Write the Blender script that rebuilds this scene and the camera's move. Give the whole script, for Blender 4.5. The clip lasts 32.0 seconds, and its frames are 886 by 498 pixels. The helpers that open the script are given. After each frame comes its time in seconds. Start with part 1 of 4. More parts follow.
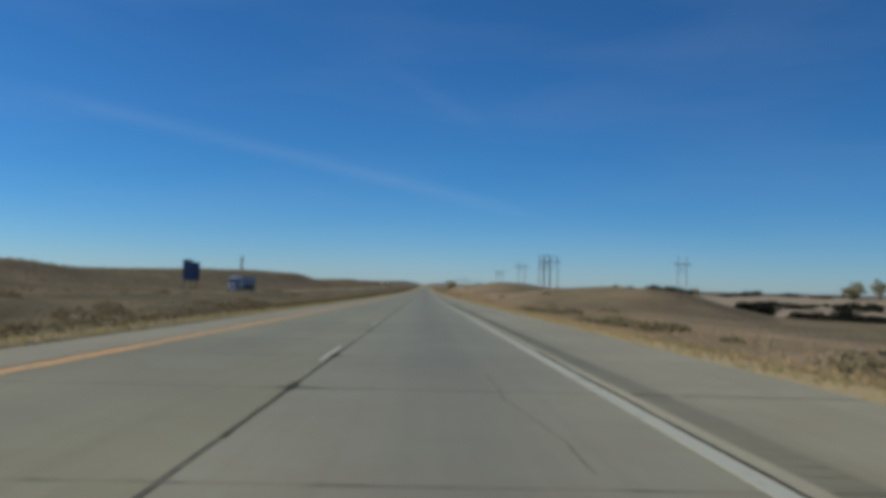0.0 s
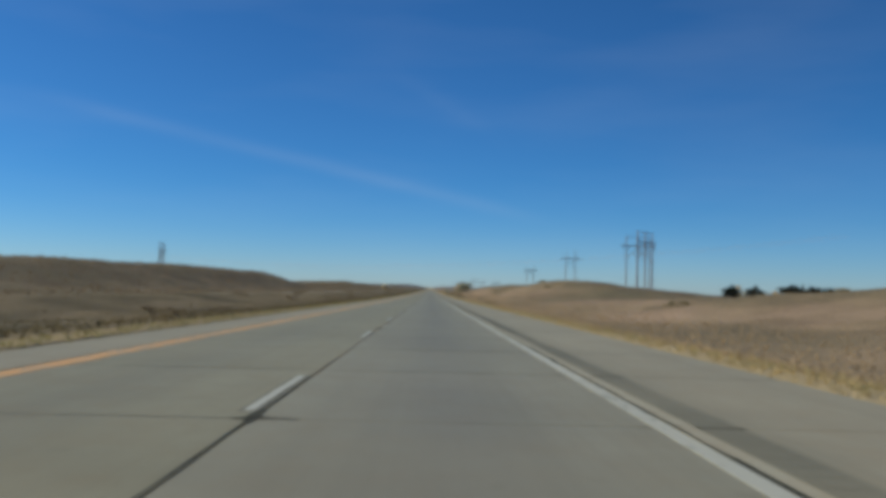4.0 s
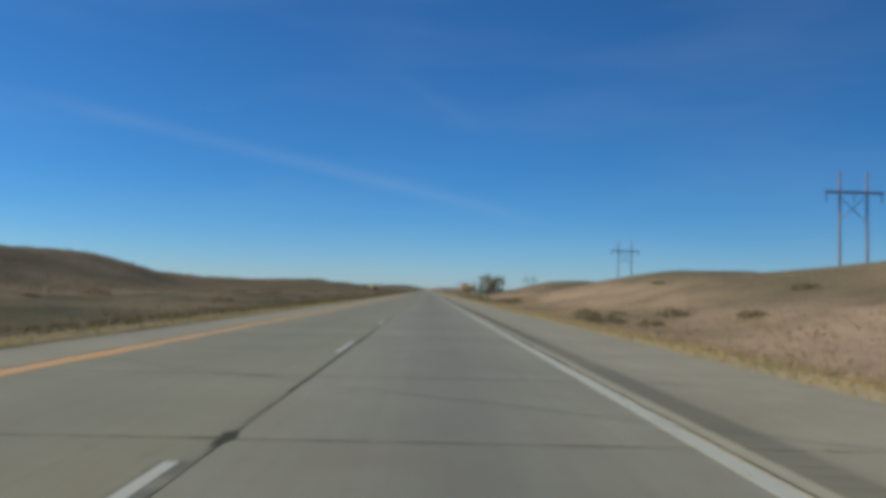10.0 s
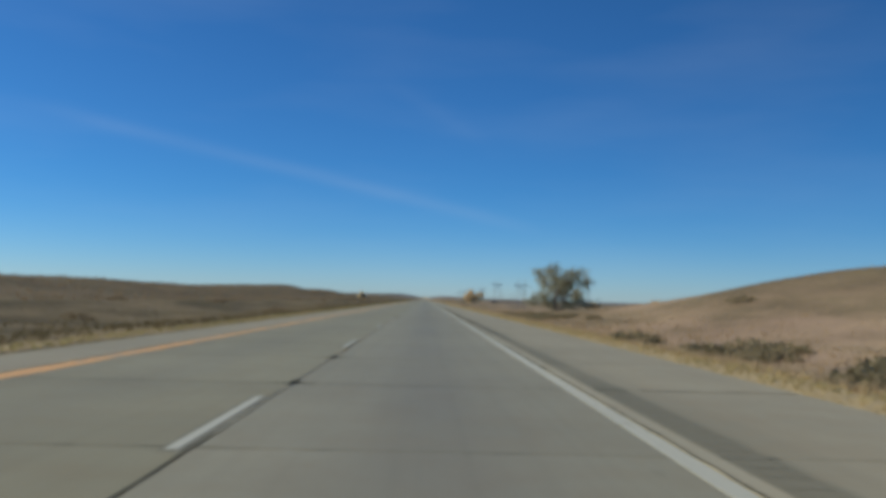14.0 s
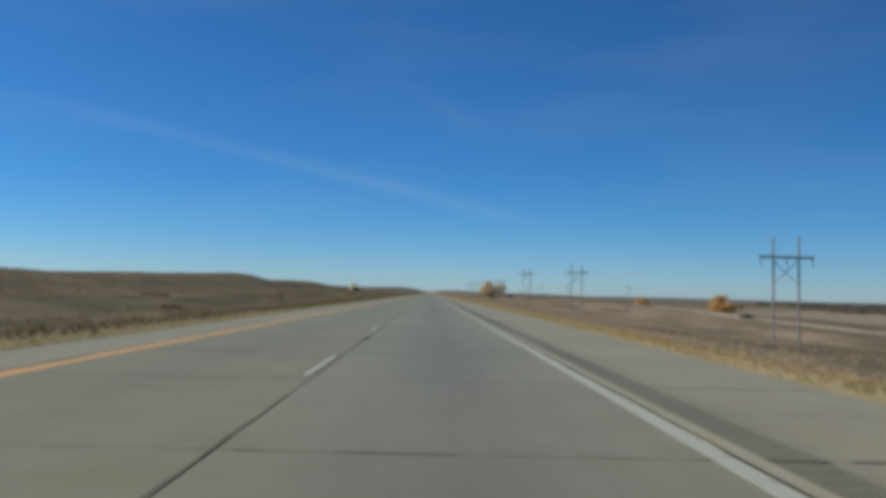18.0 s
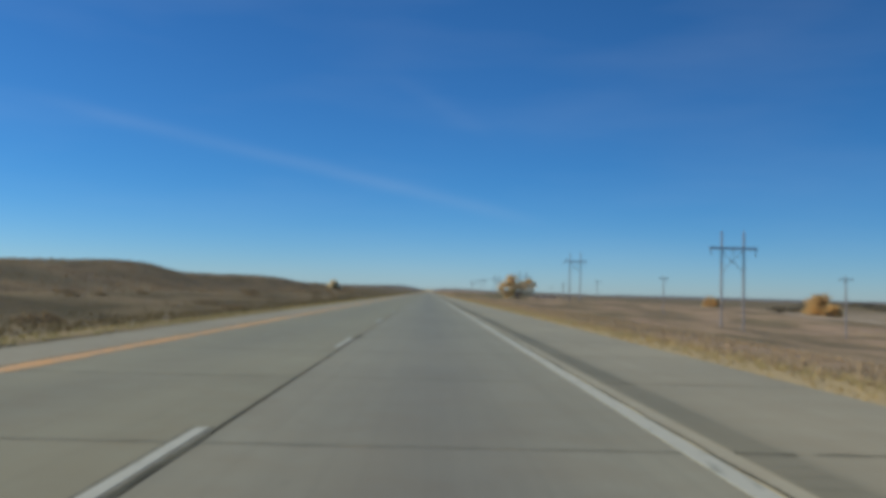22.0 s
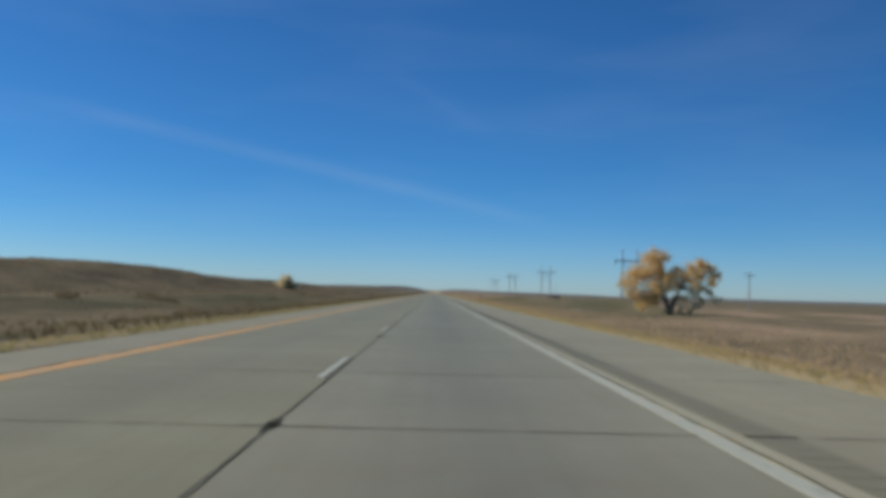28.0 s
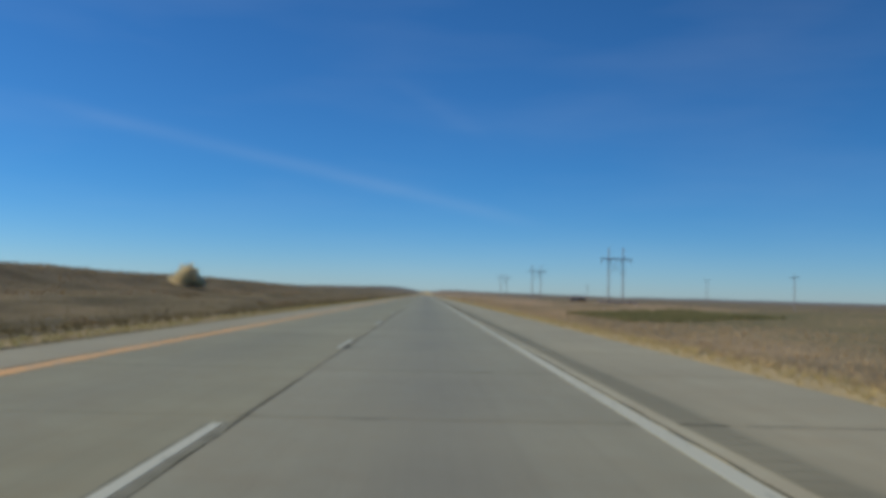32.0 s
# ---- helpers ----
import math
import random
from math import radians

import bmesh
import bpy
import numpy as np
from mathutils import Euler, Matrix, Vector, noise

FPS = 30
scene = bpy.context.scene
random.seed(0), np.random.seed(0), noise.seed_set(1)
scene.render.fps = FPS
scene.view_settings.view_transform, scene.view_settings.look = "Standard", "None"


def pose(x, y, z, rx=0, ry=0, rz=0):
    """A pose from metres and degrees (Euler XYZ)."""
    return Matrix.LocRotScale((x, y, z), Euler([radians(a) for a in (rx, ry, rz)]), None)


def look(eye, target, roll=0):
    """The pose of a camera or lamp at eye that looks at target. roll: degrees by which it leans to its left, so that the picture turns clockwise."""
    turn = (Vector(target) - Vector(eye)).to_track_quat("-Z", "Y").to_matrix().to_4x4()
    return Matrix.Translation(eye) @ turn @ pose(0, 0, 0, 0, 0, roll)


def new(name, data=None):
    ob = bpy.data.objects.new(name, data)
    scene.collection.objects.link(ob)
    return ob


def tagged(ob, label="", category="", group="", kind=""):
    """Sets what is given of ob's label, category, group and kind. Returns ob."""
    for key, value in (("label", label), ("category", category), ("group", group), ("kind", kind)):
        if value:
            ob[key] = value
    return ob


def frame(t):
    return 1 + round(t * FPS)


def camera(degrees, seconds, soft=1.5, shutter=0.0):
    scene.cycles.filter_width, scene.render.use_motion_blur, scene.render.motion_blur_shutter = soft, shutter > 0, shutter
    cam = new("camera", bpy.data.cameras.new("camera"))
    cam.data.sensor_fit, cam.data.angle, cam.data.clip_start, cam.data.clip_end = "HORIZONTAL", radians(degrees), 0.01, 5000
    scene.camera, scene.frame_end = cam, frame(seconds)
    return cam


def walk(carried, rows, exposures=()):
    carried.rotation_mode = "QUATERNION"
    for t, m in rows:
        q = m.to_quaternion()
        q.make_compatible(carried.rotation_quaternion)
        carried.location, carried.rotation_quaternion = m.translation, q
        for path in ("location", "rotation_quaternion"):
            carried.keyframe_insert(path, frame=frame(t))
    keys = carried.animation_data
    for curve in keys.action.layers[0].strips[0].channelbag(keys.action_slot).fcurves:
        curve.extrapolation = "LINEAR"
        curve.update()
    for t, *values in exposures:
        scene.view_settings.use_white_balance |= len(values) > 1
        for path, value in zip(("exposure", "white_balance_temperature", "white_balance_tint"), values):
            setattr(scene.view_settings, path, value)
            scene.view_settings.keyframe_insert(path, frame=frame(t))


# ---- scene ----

# ---------------------------------------------------------------- camera and drive
cam = camera(58.7, 32.0, soft=5.0, shutter=0.08)
EYE = 1.127
# seconds, metres right of the lane line, metres along the road, heading, tilt
DRIVE = [
    (0, 1.62, -0.52, -1.32, 3.14),
    (1, 1.71, 33.72, -0.95, 3.35),
    (2, 1.67, 69.29, -0.89, 3.22),
    (3, 1.66, 104.02, -0.82, 3.32),
    (6, 1.67, 209.81, -1.05, 3.11),
    (7, 1.64, 245.71, -1.04, 3.09),
    (8, 1.60, 280.85, -0.95, 3.24),
    (9, 1.51, 316.70, -1.03, 3.18),
    (10, 1.61, 351.44, -1.01, 3.13),
    (11, 1.67, 387.26, -1.22, 3.35),
    (12, 1.75, 423.17, -0.88, 3.17),
    (13, 1.76, 457.91, -1.01, 3.22),
    (14, 1.81, 493.98, -1.21, 3.67),
    (17, 1.63, 600.24, -0.95, 3.20),
    (18, 1.62, 635.50, -0.89, 3.22),
    (19, 1.61, 671.81, -1.03, 3.15),
    (20, 1.74, 706.33, -0.98, 3.35),
    (21, 1.81, 741.95, -1.14, 3.34),
    (22, 1.77, 776.92, -1.01, 3.11),
    (23, 1.71, 812.60, -0.98, 3.20),
    (24, 1.65, 848.26, -0.73, 3.17),
    (25, 1.64, 883.27, -0.82, 3.16),
    (28, 1.44, 989.44, -0.62, 3.19),
    (29, 1.38, 1024.27, -0.60, 3.39),
    (30, 1.48, 1060.00, -0.80, 3.17),
    (31, 1.60, 1095.46, -0.72, 3.22),
    (32, 1.72, 1130.16, -1.17, 3.27),
]


def grade(y):
    """Height of the road: it falls ever more gently until 470 m, then runs level."""
    y = np.asarray(y, float)
    d = 470.0 - np.clip(y, 0.0, 470.0)
    return 0.0085 / 940.0 * d * d - 0.0085 * np.minimum(y, 0.0)


def slope(y):
    return float((grade(y + 1.0) - grade(y - 1.0)) / 2.0)


def car_pose(x, y, yaw, tilt):
    a, b = radians(yaw), radians(tilt) + math.atan(slope(y))
    eye = Vector((x, y, EYE + float(grade(y))))
    return look(eye, eye + Vector((-math.sin(a) * math.cos(b), math.cos(a) * math.cos(b), math.sin(b))), 1.41)


walk(cam, [(t, car_pose(x, y, a, b)) for t, x, y, a, b in DRIVE], [(0.0, -0.22), (3.5, -0.17), (6.5, -0.1), (32.0, -0.1)])

# ---------------------------------------------------------------- sky and sun
SUN_DIR = Vector((-0.84, -0.05, 0.56)).normalized()
world = bpy.data.worlds.new("sky")
scene.world = world
world.use_nodes = True
wn = world.node_tree.nodes
wl = world.node_tree.links
wn.clear()
w_out = wn.new("ShaderNodeOutputWorld")
w_bg = wn.new("ShaderNodeBackground")
w_sky = wn.new("ShaderNodeTexSky")
w_sky.sky_type = "NISHITA"
w_sky.sun_disc = False
w_sky.sun_elevation = math.asin(SUN_DIR.z)
w_sky.sun_rotation = math.atan2(SUN_DIR.x, SUN_DIR.y)
w_sky.altitude = 1200.0
w_sky.air_density, w_sky.dust_density, w_sky.ozone_density = 1.0, 0.5, 2.0
w_bg.inputs["Strength"].default_value = 0.071
wl.new(w_bg.outputs[0], w_out.inputs[0])


def wmath(op, a, b=0.0, c=0.0):
    m = wn.new("ShaderNodeMath")
    m.operation = op
    for s, v in zip(m.inputs, (a, b, c)):
        if isinstance(v, (int, float)):
            s.default_value = v
        else:
            wl.new(v, s)
    return m.outputs[0]


w_dir = wn.new("ShaderNodeTexCoord").outputs["Generated"]


def wdot(v):
    n = wn.new("ShaderNodeVectorMath")
    n.operation = "DOT_PRODUCT"
    wl.new(w_dir, n.inputs[0])
    n.inputs[1].default_value = v
    return n.outputs["Value"]


w_noise = wn.new("ShaderNodeTexNoise")
w_noise.inputs["Scale"].default_value = 5.0
w_noise.inputs["Detail"].default_value = 5.0
w_map = wn.new("ShaderNodeMapping")
w_map.inputs["Rotation"].default_value = (0.0, radians(-14), 0.0)
w_map.inputs["Scale"].default_value = (0.5, 1.0, 3.0)
wl.new(w_dir, w_map.inputs["Vector"])
wl.new(w_map.outputs[0], w_noise.inputs["Vector"])


def contrail(normal, along, a, b, width, amount):
    """A thin old contrail along a great circle of the sky, fading at both ends."""
    off = wmath("DIVIDE", wdot(normal), width)
    band = wmath("POWER", 2.718, wmath("MULTIPLY", wmath("MULTIPLY", off, off), -1.0))
    s = wdot(along)
    up = wn.new("ShaderNodeMapRange")
    up.interpolation_type = "SMOOTHSTEP"
    up.inputs["From Min"].default_value, up.inputs["From Max"].default_value = a, a + 0.12
    wl.new(s, up.inputs["Value"])
    dn = wn.new("ShaderNodeMapRange")
    dn.interpolation_type = "SMOOTHSTEP"
    dn.inputs["From Min"].default_value, dn.inputs["From Max"].default_value = b, b - 0.12
    wl.new(s, dn.inputs["Value"])
    ends = wmath("MULTIPLY", up.outputs[0], dn.outputs[0])
    rough = wmath("MULTIPLY_ADD", w_noise.outputs["Fac"], 1.2, 0.1)
    return wmath("MULTIPLY", wmath("MULTIPLY", band, ends), wmath("MULTIPLY", rough, amount))


trails = wmath("ADD", contrail((-0.2133, 0.1188, -0.9697), (0.965, 0.1807, -0.1901), -0.33, 0.33, 0.0085, 0.085), contrail((-0.4952, 0.2064, -0.8439), (0.8687, 0.1028, -0.4846), -0.12, 0.12, 0.011, 0.025))
haze = wmath("MULTIPLY", wmath("MAXIMUM", wmath("SUBTRACT", w_noise.outputs["Fac"], 0.46), 0.0), 0.13)
w_mix = wn.new("ShaderNodeMixRGB")
w_mix.inputs["Color2"].default_value = (9.0, 10.0, 11.5, 1.0)
wl.new(wmath("ADD", trails, haze), w_mix.inputs["Fac"])
w_tint = wn.new("ShaderNodeMixRGB")
w_tint.blend_type = "MULTIPLY"
w_tint.inputs["Fac"].default_value = 1.0
w_sep = wn.new("ShaderNodeSeparateXYZ")
wl.new(w_dir, w_sep.inputs[0])
w_low = wn.new("ShaderNodeMapRange")
w_low.inputs["From Min"].default_value, w_low.inputs["From Max"].default_value = 0.0, 0.16
w_low.inputs["To Min"].default_value, w_low.inputs["To Max"].default_value = 1.0, 0.0
wl.new(w_sep.outputs[2], w_low.inputs["Value"])
w_ramp = wn.new("ShaderNodeMixRGB")
w_ramp.inputs["Color1"].default_value = (0.35, 0.97, 1.60, 1.0)
w_ramp.inputs["Color2"].default_value = (0.84, 1.18, 1.71, 1.0)
wl.new(wmath("POWER", w_low.outputs[0], 2.0), w_ramp.inputs["Fac"])
wl.new(w_ramp.outputs[0], w_tint.inputs["Color2"])
wl.new(w_sky.outputs[0], w_tint.inputs["Color1"])
# deeper blue on the side away from the sun
w_side = wn.new("ShaderNodeMapRange")
w_side.interpolation_type = "SMOOTHSTEP"
w_side.inputs["From Min"].default_value, w_side.inputs["From Max"].default_value = -0.05, 0.75
w_side.inputs["To Min"].default_value, w_side.inputs["To Max"].default_value = 1.02, 0.72
wl.new(w_sep.outputs[0], w_side.inputs["Value"])
w_dim = wn.new("ShaderNodeMixRGB")
w_dim.blend_type = "MULTIPLY"
w_dim.inputs["Fac"].default_value = 1.0
wl.new(w_tint.outputs[0], w_dim.inputs["Color1"])
wl.new(w_side.outputs[0], w_dim.inputs["Color2"])
wl.new(w_dim.outputs[0], w_mix.inputs["Color1"])
wl.new(w_mix.outputs[0], w_bg.inputs["Color"])

sun_data = bpy.data.lights.new("sun", "SUN")
sun_data.energy = 4.3
sun_data.angle = radians(0.53)
sun_data.color = (1.0, 0.94, 0.84)
sun = new("sun", sun_data)
sun.matrix_world = look((0, 0, 400), Vector((0, 0, 400)) - SUN_DIR)

# ---------------------------------------------------------------- materials


def material(name, rough=0.8, metal=0.0, spec=0.3):
    m = bpy.data.materials.new(name)
    m.use_nodes = True
    nt = m.node_tree
    b = nt.nodes["Principled BSDF"]
    b.inputs["Roughness"].default_value = rough
    b.inputs["Metallic"].default_value = metal
    b.inputs["Specular IOR Level"].default_value = spec
    return m, nt, b


class Graph:
    """Short hand for building a node tree."""

    def __init__(self, nt):
        self.nt = nt
        self.pos = self.node("ShaderNodeNewGeometry").outputs["Position"]

    def node(self, kind, **values):
        n = self.nt.nodes.new(kind)
        for key, value in values.items():
            n.inputs[key].default_value = value
        return n

    def link(self, a, b):
        self.nt.links.new(a, b)

    def noise(self, scale, detail=4.0, rough=0.55, stretch=None, vec=None):
        n = self.node("ShaderNodeTexNoise", Scale=scale, Detail=detail, Roughness=rough)
        v = vec or self.pos
        if stretch:
            mp = self.node("ShaderNodeMapping")
            mp.inputs["Scale"].default_value = stretch
            self.link(v, mp.inputs["Vector"])
            v = mp.outputs[0]
        self.link(v, n.inputs["Vector"])
        return n.outputs["Fac"]

    def span(self, value, a, b, lo=0.0, hi=1.0):
        n = self.node("ShaderNodeMapRange")
        for k, v in zip(("From Min", "From Max", "To Min", "To Max"), (a, b, lo, hi)):
            n.inputs[k].default_value = v
        self.link(value, n.inputs["Value"])
        return n.outputs[0]

    def mix(self, fac, a, b, mode="MIX"):
        n = self.node("ShaderNodeMixRGB")
        n.blend_type = mode
        for s, v in zip(n.inputs, (fac, a, b)):
            if isinstance(v, tuple):
                s.default_value = (*v, 1.0)
            elif isinstance(v, (int, float)):
                s.default_value = v
            else:
                self.link(v, s)
        return n.outputs[0]

    def math(self, op, a, b=0.0):
        n = self.node("ShaderNodeMath")
        n.operation = op
        for s, v in zip(n.inputs, (a, b)):
            if isinstance(v, (int, float)):
                s.default_value = v
            else:
                self.link(v, s)
        return n.outputs[0]

    def attr(self, name):
        n = self.node("ShaderNodeAttribute")
        n.attribute_name = name
        return n.outputs["Fac"]

    def axis(self, i):
        n = self.node("ShaderNodeSeparateXYZ")
        self.link(self.pos, n.inputs[0])
        return n.outputs[i]

    def random(self):
        return self.node("ShaderNodeObjectInfo").outputs["Random"]

    def island(self):
        return self.nt.nodes["Geometry"].outputs["Random Per Island"]

    def bump(self, height, strength, distance, bsdf):
        n = self.node("ShaderNodeBump", Strength=strength, Distance=distance)
        self.link(height, n.inputs["Height"])
        self.link(n.outputs[0], bsdf.inputs["Normal"])


def plain(name, col, rough=0.6, metal=0.0, spec=0.4, vary=0.25, scale=3.0):
    """Paint, metal or plastic with some dirt and unevenness."""
    m, nt, b = material(name, rough, metal, spec)
    g = Graph(nt)
    f = g.noise(scale, 5.0)
    dark = tuple(c * (1 - vary) for c in col)
    g.link(g.mix(g.span(f, 0.35, 0.7), col, dark), b.inputs["Base Color"])
    g.link(g.span(g.noise(scale * 4), 0.3, 0.7, max(rough - 0.12, 0.05), min(rough + 0.12, 1.0)), b.inputs["Roughness"])
    return m


def concrete_material(name, col, wear=True, stain=False, rough=0.88, spec=0.12):
    m, nt, b = material(name, rough, 0.0, spec)
    # warm sheen added to imitate the pale glare over the road far ahead
    b.inputs["Sheen Weight"].default_value = 0.22
    b.inputs["Sheen Roughness"].default_value = 0.22
    b.inputs["Sheen Tint"].default_value = (1.0, 0.76, 0.52, 1.0)
    g = Graph(nt)
    big = g.noise(0.35, 4.0, 0.6)
    fine = g.noise(38.0, 3.0, 0.7)
    long = g.noise(1.0, 3.0, 0.6, stretch=(2.2, 0.05, 1.0))
    c = g.mix(g.span(big, 0.3, 0.7), tuple(v * 0.86 for v in col), tuple(v * 1.08 for v in col))
    c = g.mix(g.span(fine, 0.35, 0.75, 0.0, 0.35), c, tuple(v * 0.55 for v in col))
    c = g.mix(g.span(long, 0.45, 0.75, 0.0, 0.30), c, tuple(v * 0.62 for v in col))
    mid = g.noise(1.7, 5.0, 0.65)
    c = g.mix(g.span(mid, 0.42, 0.68, 0.0, 0.42), c, (col[0] * 0.80, col[1] * 0.70, col[2] * 0.62))
    c = g.mix(g.span(g.noise(0.9, 3.0, 0.5, stretch=(9.0, 0.04, 1.0)), 0.5, 0.72, 0.0, 0.22), c, tuple(v * 0.6 for v in col))
    if stain:
        # soil and tyre grime that gathers in the rumble strip
        x = g.math("ADD", g.axis(0), g.span(mid, 0.3, 0.7, -0.03, 0.03))
        e = g.math("MAXIMUM", g.math("MULTIPLY", g.span(x, 4.42, 4.56, 1.0, 0.0), 0.9), g.span(x, 4.5, 5.0, 0.30, 0.0))
        e = g.math("MULTIPLY", e, g.span(x, 3.98, 4.03))
        c = g.mix(g.math("MULTIPLY", e, g.span(big, 0.25, 0.75, 0.66, 0.86)), c, (0.125, 0.122, 0.080))
    if wear:
        x = g.axis(0)
        for centre, width, amount in ((1.90, 0.78, 0.44), (0.95, 0.38, 0.06), (2.90, 0.30, 0.06), (-1.8, 0.6, 0.16)):
            d = g.math("DIVIDE", g.math("SUBTRACT", x, centre), width)
            e = g.math("MULTIPLY", g.math("POWER", 2.718, g.math("MULTIPLY", g.math("MULTIPLY", d, d), -1.0)), amount)
            c = g.mix(g.math("MULTIPLY", e, g.span(big, 0.2, 0.8, 0.6, 1.2)), c, (0.112, 0.113, 0.105))
    spots = g.noise(4.5, 2.0, 0.5, stretch=(1.0, 0.5, 1.0))
    c = g.mix(g.span(spots, 0.68, 0.78, 0.0, 0.35), c, tuple(v * 0.5 for v in col))
    c = g.mix(g.span(g.noise(0.16, 4.0, 0.6), 0.40, 0.62, 0.0, 0.22), c, (col[0] * 1.18, col[1] * 1.15, col[2] * 1.10))
    c = g.mix(g.span(g.random(), 0.0, 1.0, 0.0, 0.16), c, tuple(v * 0.6 for v in col))
    g.link(c, b.inputs["Base Color"])
    g.bump(fine, 0.35, 0.004, b)
    return m


M_CONC = concrete_material("worn_concrete", (0.280, 0.263, 0.168))
M_LANE = concrete_material("tyre_polished_concrete", (0.290, 0.274, 0.186), rough=0.82, spec=0.15)
M_SHOULDER = concrete_material("shoulder_concrete", (0.352, 0.316, 0.206), wear=False, stain=True)
M_EDGE = concrete_material("edge_strip_concrete", (0.40, 0.365, 0.245), wear=False)
M_SUB = plain("road_base", (0.035, 0.033, 0.03), 0.95)
M_TAR = plain("tar_sealant", (0.075, 0.072, 0.045), 0.85, spec=0.12, vary=0.4, scale=6.0)
M_MIDTAR = plain("grey_tar_sealant", (0.115, 0.110, 0.070), 0.85, spec=0.12, vary=0.5, scale=2.0)
M_FADETAR = plain("worn_tar_sealant", (0.222, 0.211, 0.145), 0.85, spec=0.15, vary=0.35, scale=4.0)


def paint_material(name, col, bare, wear):
    m, nt, b = material(name, 0.65, 0.0, 0.3)
    g = Graph(nt)
    f = g.noise(9.0, 6.0, 0.7, stretch=(1.0, 0.35, 1.0))
    f2 = g.noise(0.4, 3.0)
    g.link(g.mix(g.span(g.math("MULTIPLY", f, g.span(f2, 0.3, 0.7, 0.9, 1.15)), wear, wear + 0.12), col, bare), b.inputs["Base Color"])
    return m


M_WHITE = paint_material("white_road_paint", (0.46, 0.45, 0.335), (0.28, 0.275, 0.20), 0.58)
M_YELLOW = paint_material("yellow_road_paint", (0.66, 0.365, 0.125), (0.44, 0.33, 0.18), 0.50)


def ground_material():
    m, nt, b = material("prairie_ground", 0.95, 0.0, 0.1)
    # slight warm sheen added to brighten far ground, as veiling glare does
    b.inputs["Sheen Weight"].default_value = 0.03
    b.inputs["Sheen Roughness"].default_value = 0.35
    b.inputs["Sheen Tint"].default_value = (1.0, 0.82, 0.66, 1.0)
    g = Graph(nt)
    n1 = g.noise(0.035, 4.0, 0.6)
    n2 = g.noise(0.35, 5.0, 0.65)
    n3 = g.noise(5.0, 4.0, 0.7)
    c = g.mix(g.span(n1, 0.35, 0.65), (0.280, 0.216, 0.112), (0.210, 0.163, 0.084))
    n4 = g.noise(0.11, 5.0, 0.6, stretch=(1.0, 0.45, 1.0))
    c = g.mix(g.span(n4, 0.44, 0.62, 0.0, 0.85), c, (0.122, 0.093, 0.049))
    c = g.mix(g.span(n2, 0.40, 0.62, 0.0, 0.40), c, (0.135, 0.098, 0.055))
    c = g.mix(g.span(n2, 0.62, 0.74, 0.0, 0.5), c, (0.30, 0.235, 0.135))
    c = g.mix(g.math("MULTIPLY", g.attr("olive"), g.span(n2, 0.3, 0.6, 0.3, 0.9)), c, (0.14, 0.128, 0.062))
    c = g.mix(g.math("MULTIPLY", g.attr("tan"), g.span(n4, 0.36, 0.62, 0.95, 0.3)), c, (0.42, 0.300, 0.172))
    n6 = g.noise(0.055, 4.0, 0.6, stretch=(1.3, 0.6, 1.0))
    c = g.mix(g.span(n6, 0.46, 0.58, 0.0, 0.65), c, (0.150, 0.126, 0.066))
    c = g.mix(g.math("MULTIPLY", g.attr("tan"), g.span(n6, 0.36, 0.48, 0.65, 0.0)), c, (0.44, 0.302, 0.190))
    c = g.mix(g.attr("dark"), c, g.mix(g.span(n4, 0.42, 0.58), (0.225, 0.172, 0.088), (0.088, 0.075, 0.034)))
    n5 = g.noise(0.24, 5.0, 0.62, stretch=(1.0, 0.55, 1.0))
    c = g.mix(g.span(n5, 0.50, 0.64, 0.0, 0.42), c, (0.155, 0.116, 0.062))
    c = g.mix(g.attr("green"), c, (0.105, 0.108, 0.045))
    c = g.mix(g.math("MULTIPLY", g.attr("straw"), g.span(n3, 0.2, 0.7, 0.6, 1.0)), c, (0.54, 0.41, 0.20))
    c = g.mix(g.attr("sand"), c, (0.47, 0.38, 0.26))
    c = g.mix(g.span(n3, 0.5, 0.8, 0.0, 0.25), c, (0.085, 0.062, 0.038))
    # aerial haze painted in: distant ground fades to flat grey
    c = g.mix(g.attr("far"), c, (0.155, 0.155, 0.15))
    g.link(c, b.inputs["Base Color"])
    h = g.math("ADD", g.math("MULTIPLY", n3, 0.35), n2)
    g.bump(h, 0.9, 0.35, b)
    return m


def blade_material(name, a, c, d):
    m, nt, b = material(name, 0.85, 0.0, 0.15)
    g = Graph(nt)
    r = g.island()
    n = g.noise(0.25, 4.0)
    col = g.mix(g.span(r, 0.0, 1.0), a, c)
    col = g.mix(g.span(n, 0.45, 0.65, 0.0, 0.7), col, d)
    g.link(col, b.inputs["Base Color"])
    tr = g.node("ShaderNodeBsdfTranslucent")
    g.link(col, tr.inputs["Color"])
    ms = g.node("ShaderNodeMixShader")
    ms.inputs[0].default_value = 0.45
    g.link(b.outputs[0], ms.inputs[1])
    g.link(tr.outputs[0], ms.inputs[2])
    g.link(ms.outputs[0], nt.nodes["Material Output"].inputs["Surface"])
    return m


